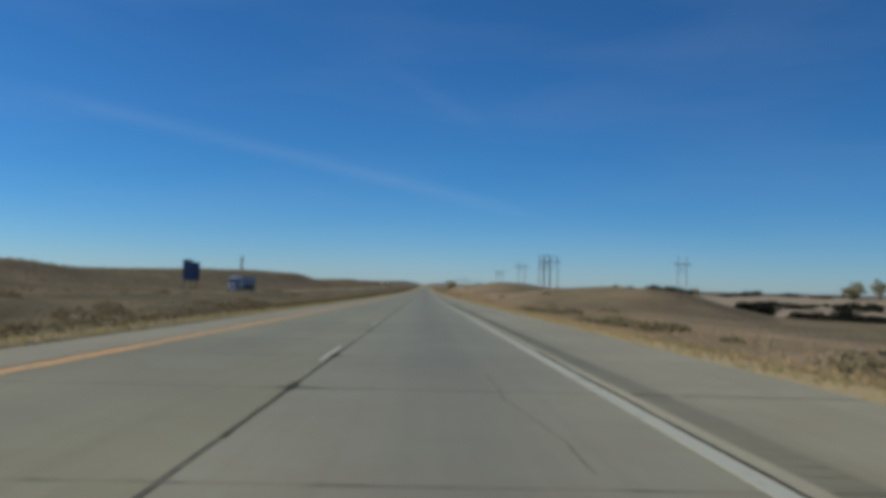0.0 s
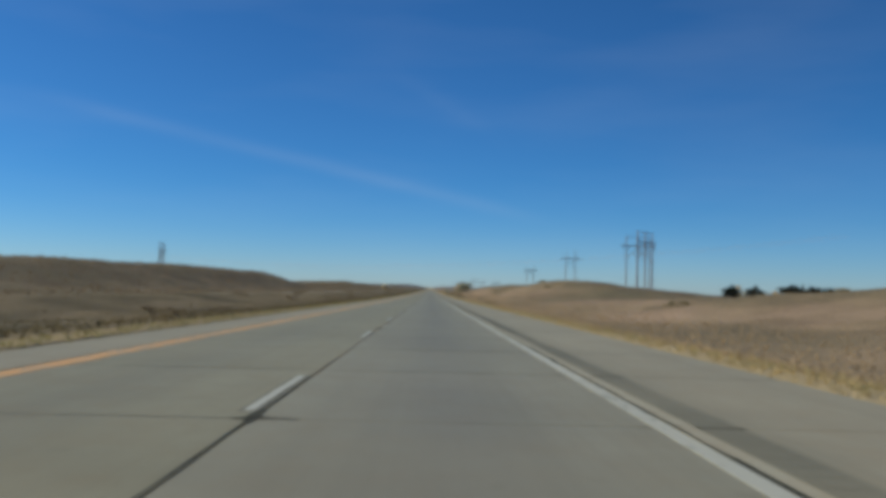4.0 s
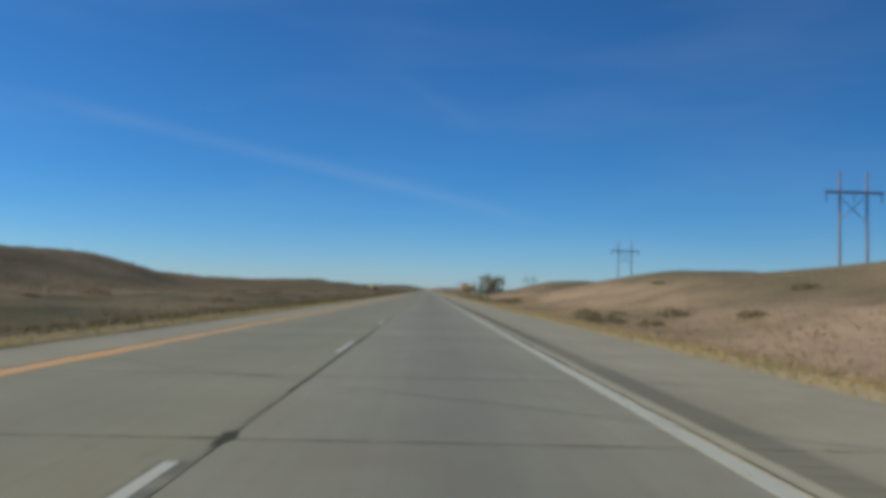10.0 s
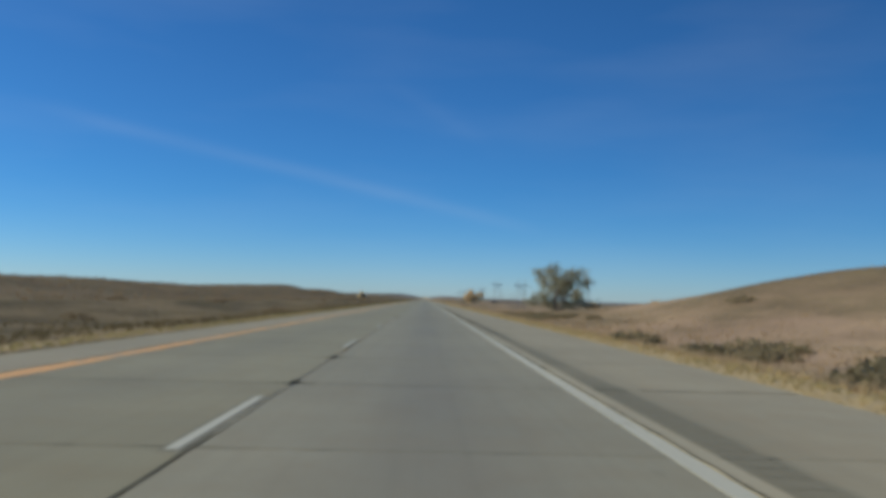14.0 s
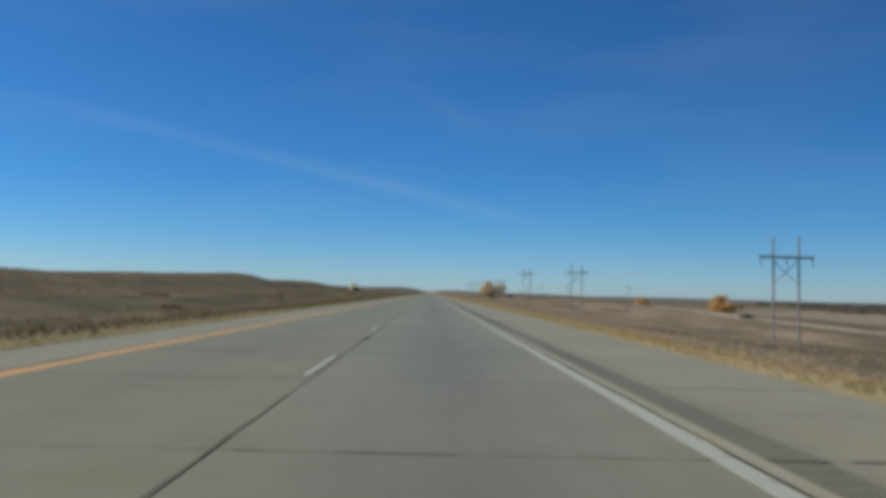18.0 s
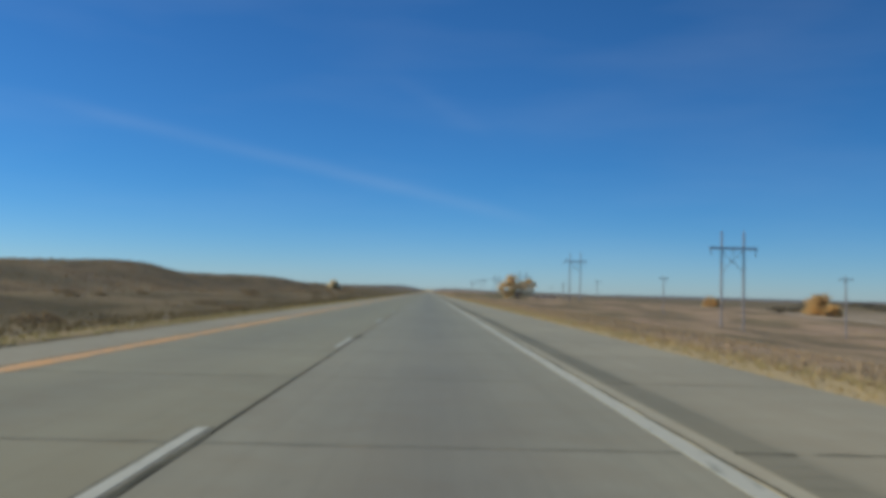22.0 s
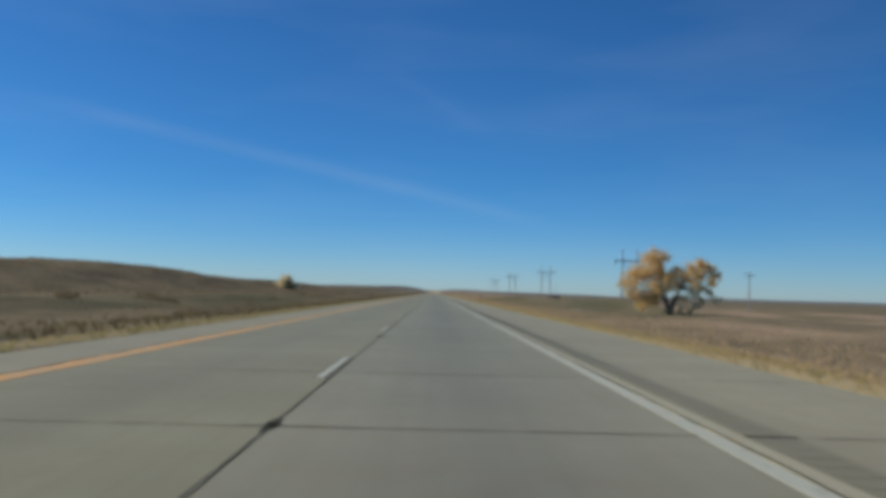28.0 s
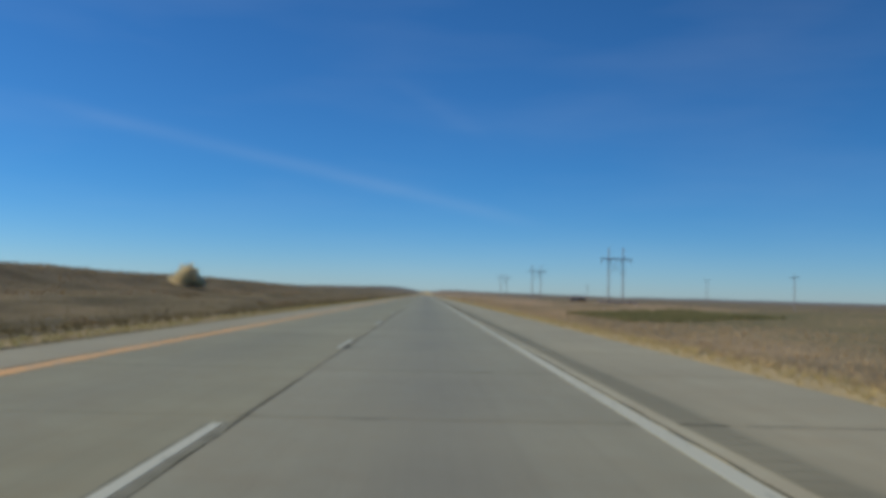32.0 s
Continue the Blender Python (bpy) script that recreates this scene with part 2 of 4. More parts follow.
M_GROUND = ground_material()
M_STRAW = blade_material("dry_straw_grass", (0.64, 0.49, 0.23), (0.51, 0.39, 0.175), (0.40, 0.35, 0.155))
M_BROWN = blade_material("brown_prairie_grass", (0.33, 0.235, 0.13), (0.24, 0.175, 0.10), (0.38, 0.28, 0.16))
M_DARKGRASS = blade_material("dark_median_grass", (0.265, 0.202, 0.102), (0.19, 0.147, 0.073), (0.15, 0.13, 0.06))
M_TAN = blade_material("tan_roadside_grass", (0.58, 0.428, 0.242), (0.48, 0.352, 0.195), (0.40, 0.308, 0.165))
M_OLIVE = blade_material("olive_verge_grass", (0.46, 0.385, 0.165), (0.33, 0.285, 0.115), (0.52, 0.415, 0.195))
M_MOUND = blade_material("brown_weed_leaves", (0.315, 0.262, 0.142), (0.258, 0.215, 0.114), (0.35, 0.28, 0.155))
M_SAGE = blade_material("dark_weed_leaves", (0.27, 0.205, 0.112), (0.20, 0.155, 0.085), (0.30, 0.22, 0.125))
M_GREENGRASS = blade_material("green_olive_grass", (0.27, 0.245, 0.105), (0.19, 0.18, 0.075), (0.32, 0.265, 0.125))
M_JUNIPER = blade_material("juniper_leaves", (0.030, 0.034, 0.022), (0.016, 0.020, 0.014), (0.04, 0.036, 0.022))
M_GOLD = blade_material("golden_cottonwood_leaves", (0.84, 0.605, 0.270), (0.70, 0.495, 0.21), (0.74, 0.59, 0.285))
M_ORANGE = blade_material("orange_autumn_leaves", (0.80, 0.535, 0.215), (0.64, 0.42, 0.17), (0.62, 0.48, 0.22))
M_GREENLEAF = blade_material("grey_green_leaves", (0.42, 0.40, 0.25), (0.29, 0.285, 0.185), (0.50, 0.43, 0.24))
M_LOWLEAF = blade_material("olive_gold_leaves", (0.80, 0.63, 0.32), (0.62, 0.55, 0.32), (0.72, 0.59, 0.32))
M_PALELEAF = blade_material("pale_yellow_green_leaves", (0.86, 0.75, 0.48), (0.72, 0.63, 0.39), (0.84, 0.71, 0.43))
M_FARLEAF = blade_material("distant_woodland_leaves", (0.19, 0.165, 0.11), (0.13, 0.125, 0.09), (0.25, 0.19, 0.11))


def bark_material(name, a, c):
    m, nt, b = material(name, 0.95, 0.0, 0.1)
    g = Graph(nt)
    f = g.noise(6.0, 5.0, 0.7, stretch=(1.0, 1.0, 0.2))
    g.link(g.mix(g.span(f, 0.35, 0.65), a, c), b.inputs["Base Color"])
    g.bump(f, 0.7, 0.03, b)
    return m


M_BARK = bark_material("cottonwood_bark", (0.24, 0.205, 0.165), (0.12, 0.102, 0.082))
M_POLE = bark_material("weathered_pole_wood", (0.275, 0.255, 0.240), (0.195, 0.180, 0.168))
M_ARM = plain("dark_steel_crossarm", (0.25, 0.25, 0.255), 0.6, 0.3)
M_INSUL = plain("grey_insulator_glaze", (0.10, 0.09, 0.095), 0.3)
M_WIRE = plain("bare_aluminium_wire", (0.42, 0.42, 0.43), 0.6, 0.15)
M_STEEL = plain("galvanised_steel", (0.32, 0.32, 0.32), 0.5, 0.7)
M_RUST = plain("dark_post_steel", (0.085, 0.062, 0.046), 0.75, 0.2)
M_REFL = plain("dull_reflector", (0.20, 0.19, 0.17), 0.4)
M_GREEN = plain("green_sign_sheeting", (0.012, 0.25, 0.185), 0.45, vary=0.12)
M_SIGNWHITE = plain("white_sign_sheeting", (0.33, 0.56, 0.47), 0.45, vary=0.1)
M_BLUE = plain("blue_sign_panel", (0.055, 0.085, 0.15), 0.5, vary=0.2)
M_SIGNPOST = plain("timber_sign_post", (0.10, 0.085, 0.075), 0.85)
M_TRUCKBLUE = plain("blue_trailer_paint", (0.04, 0.075, 0.19), 0.4, vary=0.15)
M_TRUCKGREY = plain("pale_cab_paint", (0.30, 0.34, 0.40), 0.35, vary=0.15)
M_TYRE = plain("black_rubber", (0.02, 0.02, 0.02), 0.8)
M_DARK = plain("dark_chassis", (0.03, 0.03, 0.035), 0.6)
M_GLASS, _nt, _b = material("dark_tinted_glass", 0.08, 0.0, 0.6)
_b.inputs["Base Color"].default_value = (0.02, 0.025, 0.03, 1)
M_CHROME = plain("chrome", (0.6, 0.6, 0.62), 0.2, 1.0)
M_STONE = plain("pale_field_stone", (0.50, 0.44, 0.34), 0.9, vary=0.4, scale=8.0)
M_BARN = plain("dark_barn_boards", (0.06, 0.045, 0.04), 0.85)
M_PALEWALL = plain("dull_white_boards", (0.52, 0.47, 0.42), 0.85)
M_ROOF = plain("pale_metal_roof", (0.17, 0.145, 0.125), 0.8)

# ---------------------------------------------------------------- mesh helpers


def mesh_from(name, verts, faces, mat, smooth=False):
    """A mesh from an array of corners and an array of faces with equal corner counts."""
    me = bpy.data.meshes.new(name)
    verts = np.asarray(verts, dtype=np.float32)
    faces = np.asarray(faces, dtype=np.int32)
    n, k = faces.shape
    me.vertices.add(len(verts))
    me.vertices.foreach_set("co", verts.ravel())
    me.loops.add(n * k)
    me.loops.foreach_set("vertex_index", faces.ravel())
    me.polygons.add(n)
    me.polygons.foreach_set("loop_start", np.arange(0, n * k, k, dtype=np.int32))
    me.polygons.foreach_set("loop_total", np.full(n, k, dtype=np.int32))
    me.update(calc_edges=True)
    me.polygons.foreach_set("use_smooth", np.full(n, bool(smooth)))
    me.materials.append(mat)
    return me


def part(name, bm, mat, parent, label=""):
    """One bmesh as one mesh object under a thing or part."""
    me = bpy.data.meshes.new(name)
    bm.to_mesh(me)
    bm.free()
    me.materials.append(mat)
    ob = new(name, me)
    ob.parent = parent
    if label:
        tagged(ob, label)
    return ob


def thing(name, place, label, category, group="", turn=0.0):
    e = new(name)
    e.empty_display_size = 0.3
    e.matrix_world = pose(*place, 0, 0, turn)
    return tagged(e, label, category, group)


def box(size, at, bevel=0.0, bm=None, rot=None):
    bm = bm or bmesh.new()
    r = bmesh.ops.create_cube(bm, size=1.0)
    m = Matrix.Translation(at) @ (rot or Matrix.Identity(4)) @ Matrix.Diagonal((*size, 1.0))
    bmesh.ops.transform(bm, matrix=m, verts=r["verts"])
    if bevel:
        edges = list({e for v in r["verts"] for e in v.link_edges})
        bmesh.ops.bevel(bm, geom=edges, offset=bevel, segments=2, affect="EDGES", profile=0.5)
    return bm


def rod(a, b, r1, r2=None, seg=10, bm=None):
    """A tapered round bar from a to b."""
    bm = bm or bmesh.new()
    a, b = Vector(a), Vector(b)
    r = bmesh.ops.create_cone(bm, cap_ends=True, segments=seg, radius1=r1, radius2=r1 if r2 is None else r2, depth=(b - a).length)
    q = (b - a).to_track_quat("Z", "Y").to_matrix().to_4x4()
    bmesh.ops.transform(bm, matrix=Matrix.Translation((a + b) / 2) @ q, verts=r["verts"])
    return bm


def tube(points, r, seg=6):
    """A round wire swept along points."""
    bm = bmesh.new()
    rings = []
    for i, p in enumerate(points):
        d = points[min(i + 1, len(points) - 1)] - points[max(i - 1, 0)]
        a = d.cross(Vector((0, 0, 1))).normalized()
        b = a.cross(d).normalized()
        rings.append([bm.verts.new(p + (a * math.cos(k * 6.2832 / seg) + b * math.sin(k * 6.2832 / seg)) * r) for k in range(seg)])
    for q, w in zip(rings, rings[1:]):
        for k in range(seg):
            bm.faces.new((q[k], q[(k + 1) % seg], w[(k + 1) % seg], w[k]))
    bm.faces.new(rings[0])
    bm.faces.new(rings[-1])
    return bm


# ---------------------------------------------------------------- the lie of the land
ROAD_L, ROAD_R = -5.4, 6.8
rng = np.random.default_rng(11)
WAVES = [(rng.uniform(0, 6.28), rng.uniform(0, 6.28), 2 * math.pi / s, a) for s, a in
         [(410, 0.9), (260, 0.7), (150, 0.55), (95, 0.42), (61, 0.33), (38, 0.26), (23, 0.17), (14, 0.11), (8.5, 0.07), (5.2, 0.045)] for _ in range(3)]


def bumps(x, y, smallest=0):
    z = 0.0
    for ang, ph, k, a in WAVES[smallest * 3:]:
        z = z + a * 0.6 * np.sin(k * (x * math.cos(ang) + y * math.sin(ang)) + ph)
    return z


def smooth(a, b, v):
    t = np.clip((v - a) / (b - a), 0.0, 1.0)
    return t * t * (3 - 2 * t)


# crest heights of the bank across the median and of the hillocks beside the road, by metres along it
BANK_Y = [-300, 180, 199, 283, 326, 390, 454, 531, 560, 579, 593, 640, 675, 717, 779, 850, 895, 957, 1015, 1034, 1050, 1094, 1139, 1165, 1200, 1274, 1300, 1400, 1450, 1600, 2000]
BANK_H = [7.5, 6.0, 5.1, 5.5, 7.3, 8.2, 9.0, 8.9, 9.5, 8.6, 5.6, 5.0, 4.2, 4.8, 4.5, 4.1, 5.5, 6.0, 8.2, 8.4, 6.3, 6.0, 6.6, 6.0, 7.6, 7.3, 5.9, 5.5, 6.0, 5.3, 4.6]
KNOLL_Y = [-300, 30, 60, 88, 108, 142, 170, 195, 230, 269, 298, 331, 350, 370, 401, 429, 455, 474, 495, 517, 535, 548, 567, 590, 612, 640, 700, 748, 800, 907, 1000, 1119, 1140, 1158, 1189, 1225, 1260, 2000]
KNOLL_H = [-1.2, -1.2, -1.2, -0.6, 2.1, 2.8, 2.4, 2.3, 1.5, 1.5, 3.2, 5.0, 4.8, 4.0, 4.4, 3.7, 5.0, 4.5, 3.0, 1.7, 3.5, 4.6, 3.5, 1.1, -0.7, -2.6, -4.6, -5.4, -4.6, -3.0, -0.7, -1.5, 0.1, 0.6, 0.55, 0.2, 0.1, 0.1]
VALE_Y = [-300, 60, 115, 150, 230, 300, 580, 640, 748, 907, 1048, 1189, 1350, 2000]
VALE_H = [-3.2, -3.2, -2.2, -2.4, -3.0, 1.5, 1.8, -5.4, -6.4, -4.6, -1.6, -1.2, -1.5, -2.0]


def land(x, y):
    """Height of the ground."""
    x, y = np.asarray(x, float), np.asarray(y, float)
    bank = np.interp(y, BANK_Y, BANK_H)
    knoll = np.interp(y, KNOLL_Y, KNOLL_H)
    vale = np.interp(y, VALE_Y, VALE_H)
    # right of the road: verge, ditch, hillock, then the low ground behind
    d = x - ROAD_R
    right = -0.06 - 0.35 * smooth(0.3, 4.5, d)
    right = right + (knoll + 0.41 - 0.15) * smooth(4.0, 29.0, d)
    # the first hillock has a steeper flank at its near end
    flank = 1 - smooth(104.0, 134.0, y)
    right = right + (vale - knoll) * smooth(31.0 - 4.0 * flank, 62.0 - 20.0 * flank, d)
    right = right - 3.0 * smooth(70.0, 190.0, d) * smooth(600.0, 700.0, y)
    right = right - 3.5 * smooth(100.0, 185.0, d) * smooth(950.0, 1080.0, y) * (1 - smooth(1350.0, 1500.0, y))
    # left: verge, median swale, the other carriageway, the long bank
    e = ROAD_L - x
    lip = 0.020 + 0.024 * smooth(-0.5, 0.5, np.sin(y / 31.0 + 2.2) + 0.6 * np.sin(y / 11.0))
    left = -0.05 + (lip + 0.03) * smooth(0.0, 0.07, e) - 0.4 * lip * smooth(0.5, 2.0, e) - 0.55 * smooth(1.2, 8.0, e) + 0.70 * smooth(12.0, 24.0, e)
    left = left - 0.62 * smooth(26.0, 30.0, e) + 0.2 * smooth(41.0, 47.0, e)
    left = left + (bank + 0.2) * smooth(50.0, 88.0, e) - 1.6 * smooth(95.0, 170.0, e)
    z = np.where(x > 0, right, left)
    z = np.where(np.maximum(d, e) < -0.01, -0.16, z)
    off = np.maximum(d, e)
    z = z + bumps(x, y, 5) * 0.55 * smooth(2.0, 14.0, off) * np.where(x < 0, 1 - smooth(20.0, 28.0, e) * (1 - smooth(46.0, 54.0, e)), 1.0)
    # far country
    far = np.maximum(np.maximum(off - 150.0, 0.0), np.maximum(y - 1600.0, 0.0) * smooth(4.0, 60.0, off))
    z = z + smooth(200.0, 2600.0, far) * (7.6 + 2.0 * bumps(x * 0.18, y * 0.18))
    # the rise on which the road ends
    z = z + 7.0 * smooth(1720.0, 3000.0, y) * (1 - smooth(150.0, 700.0, np.abs(x)))
    return z + grade(y)


def axis_steps(fine, grow, first, last):
    out, v, s = [], first, fine
    while v < last:
        out.append(v)
        v += s
        s *= grow
    out.append(last)
    return out


gx_r = [ROAD_R - 0.5, ROAD_R, ROAD_R + 0.3] + axis_steps(0.7, 1.035, ROAD_R + 0.8, 4600.0)
gx_l = [-(ROAD_L + 0.5), -ROAD_L, -ROAD_L + 0.06, -ROAD_L + 0.3] + axis_steps(0.7, 1.035, -ROAD_L + 0.8, 4600.0)
gx = np.array([-v for v in reversed(gx_l)] + gx_r)
gy = np.array([-v for v in reversed(axis_steps(4.0, 1.15, 60.0, 1200.0))] + list(np.arange(-56.0, 1560.0, 3.5)) + axis_steps(4.0, 1.05, 1560.0, 4900.0))
GX, GY = np.meshgrid(gx, gy)
GZ = land(GX, GY)
nx, ny = len(gx), len(gy)
idx = np.arange(nx * ny).reshape(ny, nx)
quads = np.stack([idx[:-1, :-1], idx[:-1, 1:], idx[1:, 1:], idx[1:, :-1]], -1).reshape(-1, 4)
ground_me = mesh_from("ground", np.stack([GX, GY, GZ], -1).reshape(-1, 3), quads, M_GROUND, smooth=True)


def zone(name, values):
    a = ground_me.attributes.new(name, "FLOAT", "POINT")
    a.data.foreach_set("value", np.clip(values, 0, 1).astype(np.float32).ravel())


D, E = GX - ROAD_R, ROAD_L - GX
wob = bumps(GX * 2.0, GY * 2.0, 4)
roll = bumps(GX * 0.3, GY * 0.3, 4)
zone("straw", np.maximum((1 - smooth(1.6, 3.4, D + wob * 0.5)) * (D > -0.6) * (GX > 0), 0.6 * (1 - smooth(0.7, 1.2, E + wob * 0.3)) * (GX < 0)))
zone("sand", 0.9 * smooth(104, 108, D + wob * 3) * (1 - smooth(118, 122, D + wob * 3)) * smooth(640, 700, GY) * (1 - smooth(1130, 1200, GY))
     + 0.55 * smooth(58, 66, D + wob * 3) * (1 - smooth(330, 520, D + roll * 90)) * smooth(138, 150, GY + wob * 3) * (1 - smooth(300, 360, GY + roll * 25))
     + 0.45 * smooth(150, 175, D + wob * 5 + roll * 22) * (1 - smooth(380, 520, D + roll * 80)) * smooth(560, 660, GY + roll * 60) * (1 - smooth(1300, 1500, GY + roll * 70)))
zone("dark", (0.95 * smooth(5, 8, D + wob) * (1 - smooth(84, 100, D + wob * 4)) * smooth(600, 680, GY) * (1 - smooth(720, 790, GY))
              + 0.55 * smooth(44, 54, E + wob * 3) * (1 - smooth(110, 140, E)) * smooth(1030, 1080, GY + wob * 6)
              + 0.75 * smooth(0.8, 1.8, E + wob * 0.3) * (1 - smooth(24, 34, E)) * (GX < 0)))
zone("tan", smooth(1.5, 4.0, D) * np.maximum(1 - smooth(9.0, 26.0, D + wob * 2), 0.85 * smooth(740, 810, GY) * (1 - smooth(90, 140, D + wob * 4))) * (1 - 0.8 * smooth(610, 660, GY) * (1 - smooth(715, 800, GY)) * smooth(5, 10, D)))
zone("olive", smooth(0.1, 0.5, bumps(GX, GY, 3) * 0.5) * 0.8)
zone("green", 0.40 * smooth(9, 14, E + wob * 2) * (1 - smooth(23, 29, E + wob * 2)) * smooth(1030, 1060, GY + wob * 5) * (1 - smooth(1110, 1160, GY + wob * 5)) + 0.62 * smooth(4, 12, D + wob * 2) * (1 - smooth(33, 42, D + wob * 3)) * smooth(1084, 1104, GY + wob * 4) * (1 - smooth(1190, 1206, GY + wob * 4)) + 0.40 * smooth(7, 10, D + wob) * (1 - smooth(17, 21, D + wob * 2)) * smooth(1178, 1184, GY + wob * 3) * (1 - smooth(1196, 1204, GY + wob * 3)))
# mask for the haze grey, growing with distance
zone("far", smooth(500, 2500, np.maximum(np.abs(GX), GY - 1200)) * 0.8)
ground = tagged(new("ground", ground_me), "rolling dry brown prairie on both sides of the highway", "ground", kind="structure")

# ---------------------------------------------------------------- the highway
Y0, Y1 = -40.0, 1700.0
SLAB = 4.427
# joints across the road: known ones, and even slabs between them
KNOWN = [Y0, 4.1, 39.7, 75.1, 110.6, 216.1, 251.5, 287.0, 322.4, 357.4, 392.6, 427.8, 462.8, 467.1, 499.9, 504.3, 606.6, 641.1, 676.9, 712.0, 747.1, 751.5, 782.7, 817.9, 854.0, 889.8, 996.0, 1031.3, 1066.8, 1071.2, 1101.9, 1137.3, Y1]
SEALED = {4.1, 39.7, 216.1, 322.4, 392.6, 462.8, 747.1, 817.9, 996.0}
BLOTS = {4.1, 75.1, 251.5, 287.0, 322.4, 357.4, 427.8, 462.8, 467.1, 504.3, 606.6, 676.9, 712.0, 747.1, 751.5, 817.9, 996.0, 1066.8}
JOINTS = [Y0]
for lo_, hi_ in zip(KNOWN, KNOWN[1:]):
    n_ = round((hi_ - lo_) / SLAB)
    JOINTS += [lo_ + (hi_ - lo_) * (k + 1) / n_ for k in range(n_)]
road = tagged(new("road"), "grey worn concrete highway with tar-sealed joints", "road", kind="structure")


def strip(name, x0, x1, z, mat, y0=Y0, y1=Y1, depth=0.10, label="", parent=road):
    """A long flat strip along the road with side faces."""
    ys = np.arange(y0, y1, 10.0)
    v, f = [], []
    for i, y in enumerate(ys):
        h = z + float(grade(y))
        v += [(x0, y, h - depth), (x1, y, h - depth), (x1, y, h), (x0, y, h)]
        if i:
            k = 4 * i
            f += [(k - 4 + j, k - 4 + (j + 1) % 4, k + (j + 1) % 4, k + j) for j in range(4)]
    f += [(3, 2, 1, 0), tuple(range(4 * len(ys) - 4, 4 * len(ys)))]
    ob = new(name, mesh_from(name, v, f, mat))
    ob.parent = parent
    return tagged(ob, label)


strip("road_base", ROAD_L + 0.02, ROAD_R - 0.02, -0.03, M_SUB, depth=0.12)
LANE0, LANE1 = 0.14, 3.855
LEFT0, LEFT1 = -3.82, 0.12
# white edge line, the dark joint beside it, a pale strip, the rumble strip, the shoulder
strip("edge_strip", 3.875, 4.032, 0.0015, M_EDGE, label="pale concrete strip beside the edge line")
strip("inner_shoulder", ROAD_L, -3.84, -0.002, M_SHOULDER)


def rough_slab(x0, x1, y0, y1, seed, top=0.0):
    """A concrete slab with chamfered edges and slightly chipped corners."""
    r = random.Random(seed)
    c = 0.012
    bm = bmesh.new()
    ring = []
    for z, inset in ((-0.06, 0.0), (top - c, 0.0), (top, c)):
        pts = []
        for sx, sy in ((x0, y0), (x1, y0), (x1, y1), (x0, y1)):
            jx, jy = (r.uniform(0, 0.012), r.uniform(0, 0.012)) if z == top else (0, 0)
            pts.append(bm.verts.new((sx + (inset + jx) * (1 if sx == x0 else -1), sy + (inset + jy) * (1 if sy == y0 else -1), z)))
        ring.append(pts)
    for a, b in zip(ring, ring[1:]):
        for i in range(4):
            bm.faces.new((a[i], a[(i + 1) % 4], b[(i + 1) % 4], b[i]))
    bm.faces.new(ring[-1])
    return bm


def joined_slabs(name, x0, x1, joints, mat, label, top=0.0, gap=0.012):
    v, f = [], []
    for y0, y1 in zip(joints, joints[1:]):
        a, b = y0 + gap / 2, y1 - gap / 2
        base = len(v)
        for z, c in ((-0.05, 0.0), (top - 0.004, 0.0), (top, 0.004)):
            v += [(x0 + c, a + c, z), (x1 - c, a + c, z), (x1 - c, b - c, z), (x0 + c, b - c, z)]
        for k in (0, 4):
            for j in range(4):
                f.append((base + k + j, base + k + (j + 1) % 4, base + k + 4 + (j + 1) % 4, base + k + 4 + j))
        f.append((base + 8, base + 9, base + 10, base + 11))
    ob = new(name, mesh_from(name, drape(v), f, mat))
    ob.parent = road
    return tagged(ob, label, kind="stuff")


def drape(v):
    """Lay flat road pieces on the road's profile."""
    v = np.asarray(v, float)
    v[:, 2] += grade(v[:, 1])
    return v


# grooves of the rumble strip
gv, gf = [], []
for i in range(int(1500 / 0.305)):
    y = Y0 + i * 0.305
    b = len(gv)
    gv += [(4.10, y, 0.002), (4.40, y, 0.002), (4.40, y + 0.17, 0.002), (4.10, y + 0.17, 0.002),
           (4.10, y + 0.085, 0.0008), (4.40, y + 0.085, 0.0008)]
    gf += [(b, b + 1, b + 5, b + 4), (b + 4, b + 5, b + 2, b + 3)]
gro = new("rumble_grooves", mesh_from("rumble_grooves", drape(gv), gf, M_SHOULDER))
gro.parent = road
tagged(gro, kind="stuff")

# tar along the joints: uneven ribbons


def ribbon(name, points, mat, z, label=""):
    """A flat ribbon of varying width: rows of (x, y, half width), running along y or x."""
    v, f = [], []
    for line in points:
        base = len(v)
        for i, (x, y, w, ax) in enumerate(line):
            v += [(x - (w if ax == "y" else 0), y - (w if ax == "x" else 0), z), (x + (w if ax == "y" else 0), y + (w if ax == "x" else 0), z)]
            if i:
                k = base + 2 * i
                f.append((k - 2, k - 1, k + 1, k))
    ob = new(name, mesh_from(name, drape(v), f, mat))
    ob.parent = road
    return tagged(ob, label, kind="stuff")


rt = random.Random(5)
lane_line, lane_faint, edge_line, left_line, cross_dark, cross_faint = [], [], [], [], [], []
for x, store, lo, hi in ((0.13, lane_line, 0.010, 0.042), (3.865, edge_line, 0.014, 0.035), (-3.83, left_line, 0.012, 0.025)):
    y = Y0
    while y < Y1:
        stretch = rt.uniform(3.0, 9.0)
        thick = rt.uniform(lo, hi) if rt.random() < 0.72 else lo
        pts, yy = [], y
        while yy < y + stretch:
            pts.append((x + rt.uniform(-0.012, 0.012), yy, thick * rt.uniform(0.6, 1.15), "y"))
            yy += 0.45
        (lane_faint if store is lane_line and rt.random() < 0.6 else store).append(pts)
        y = yy - 0.45
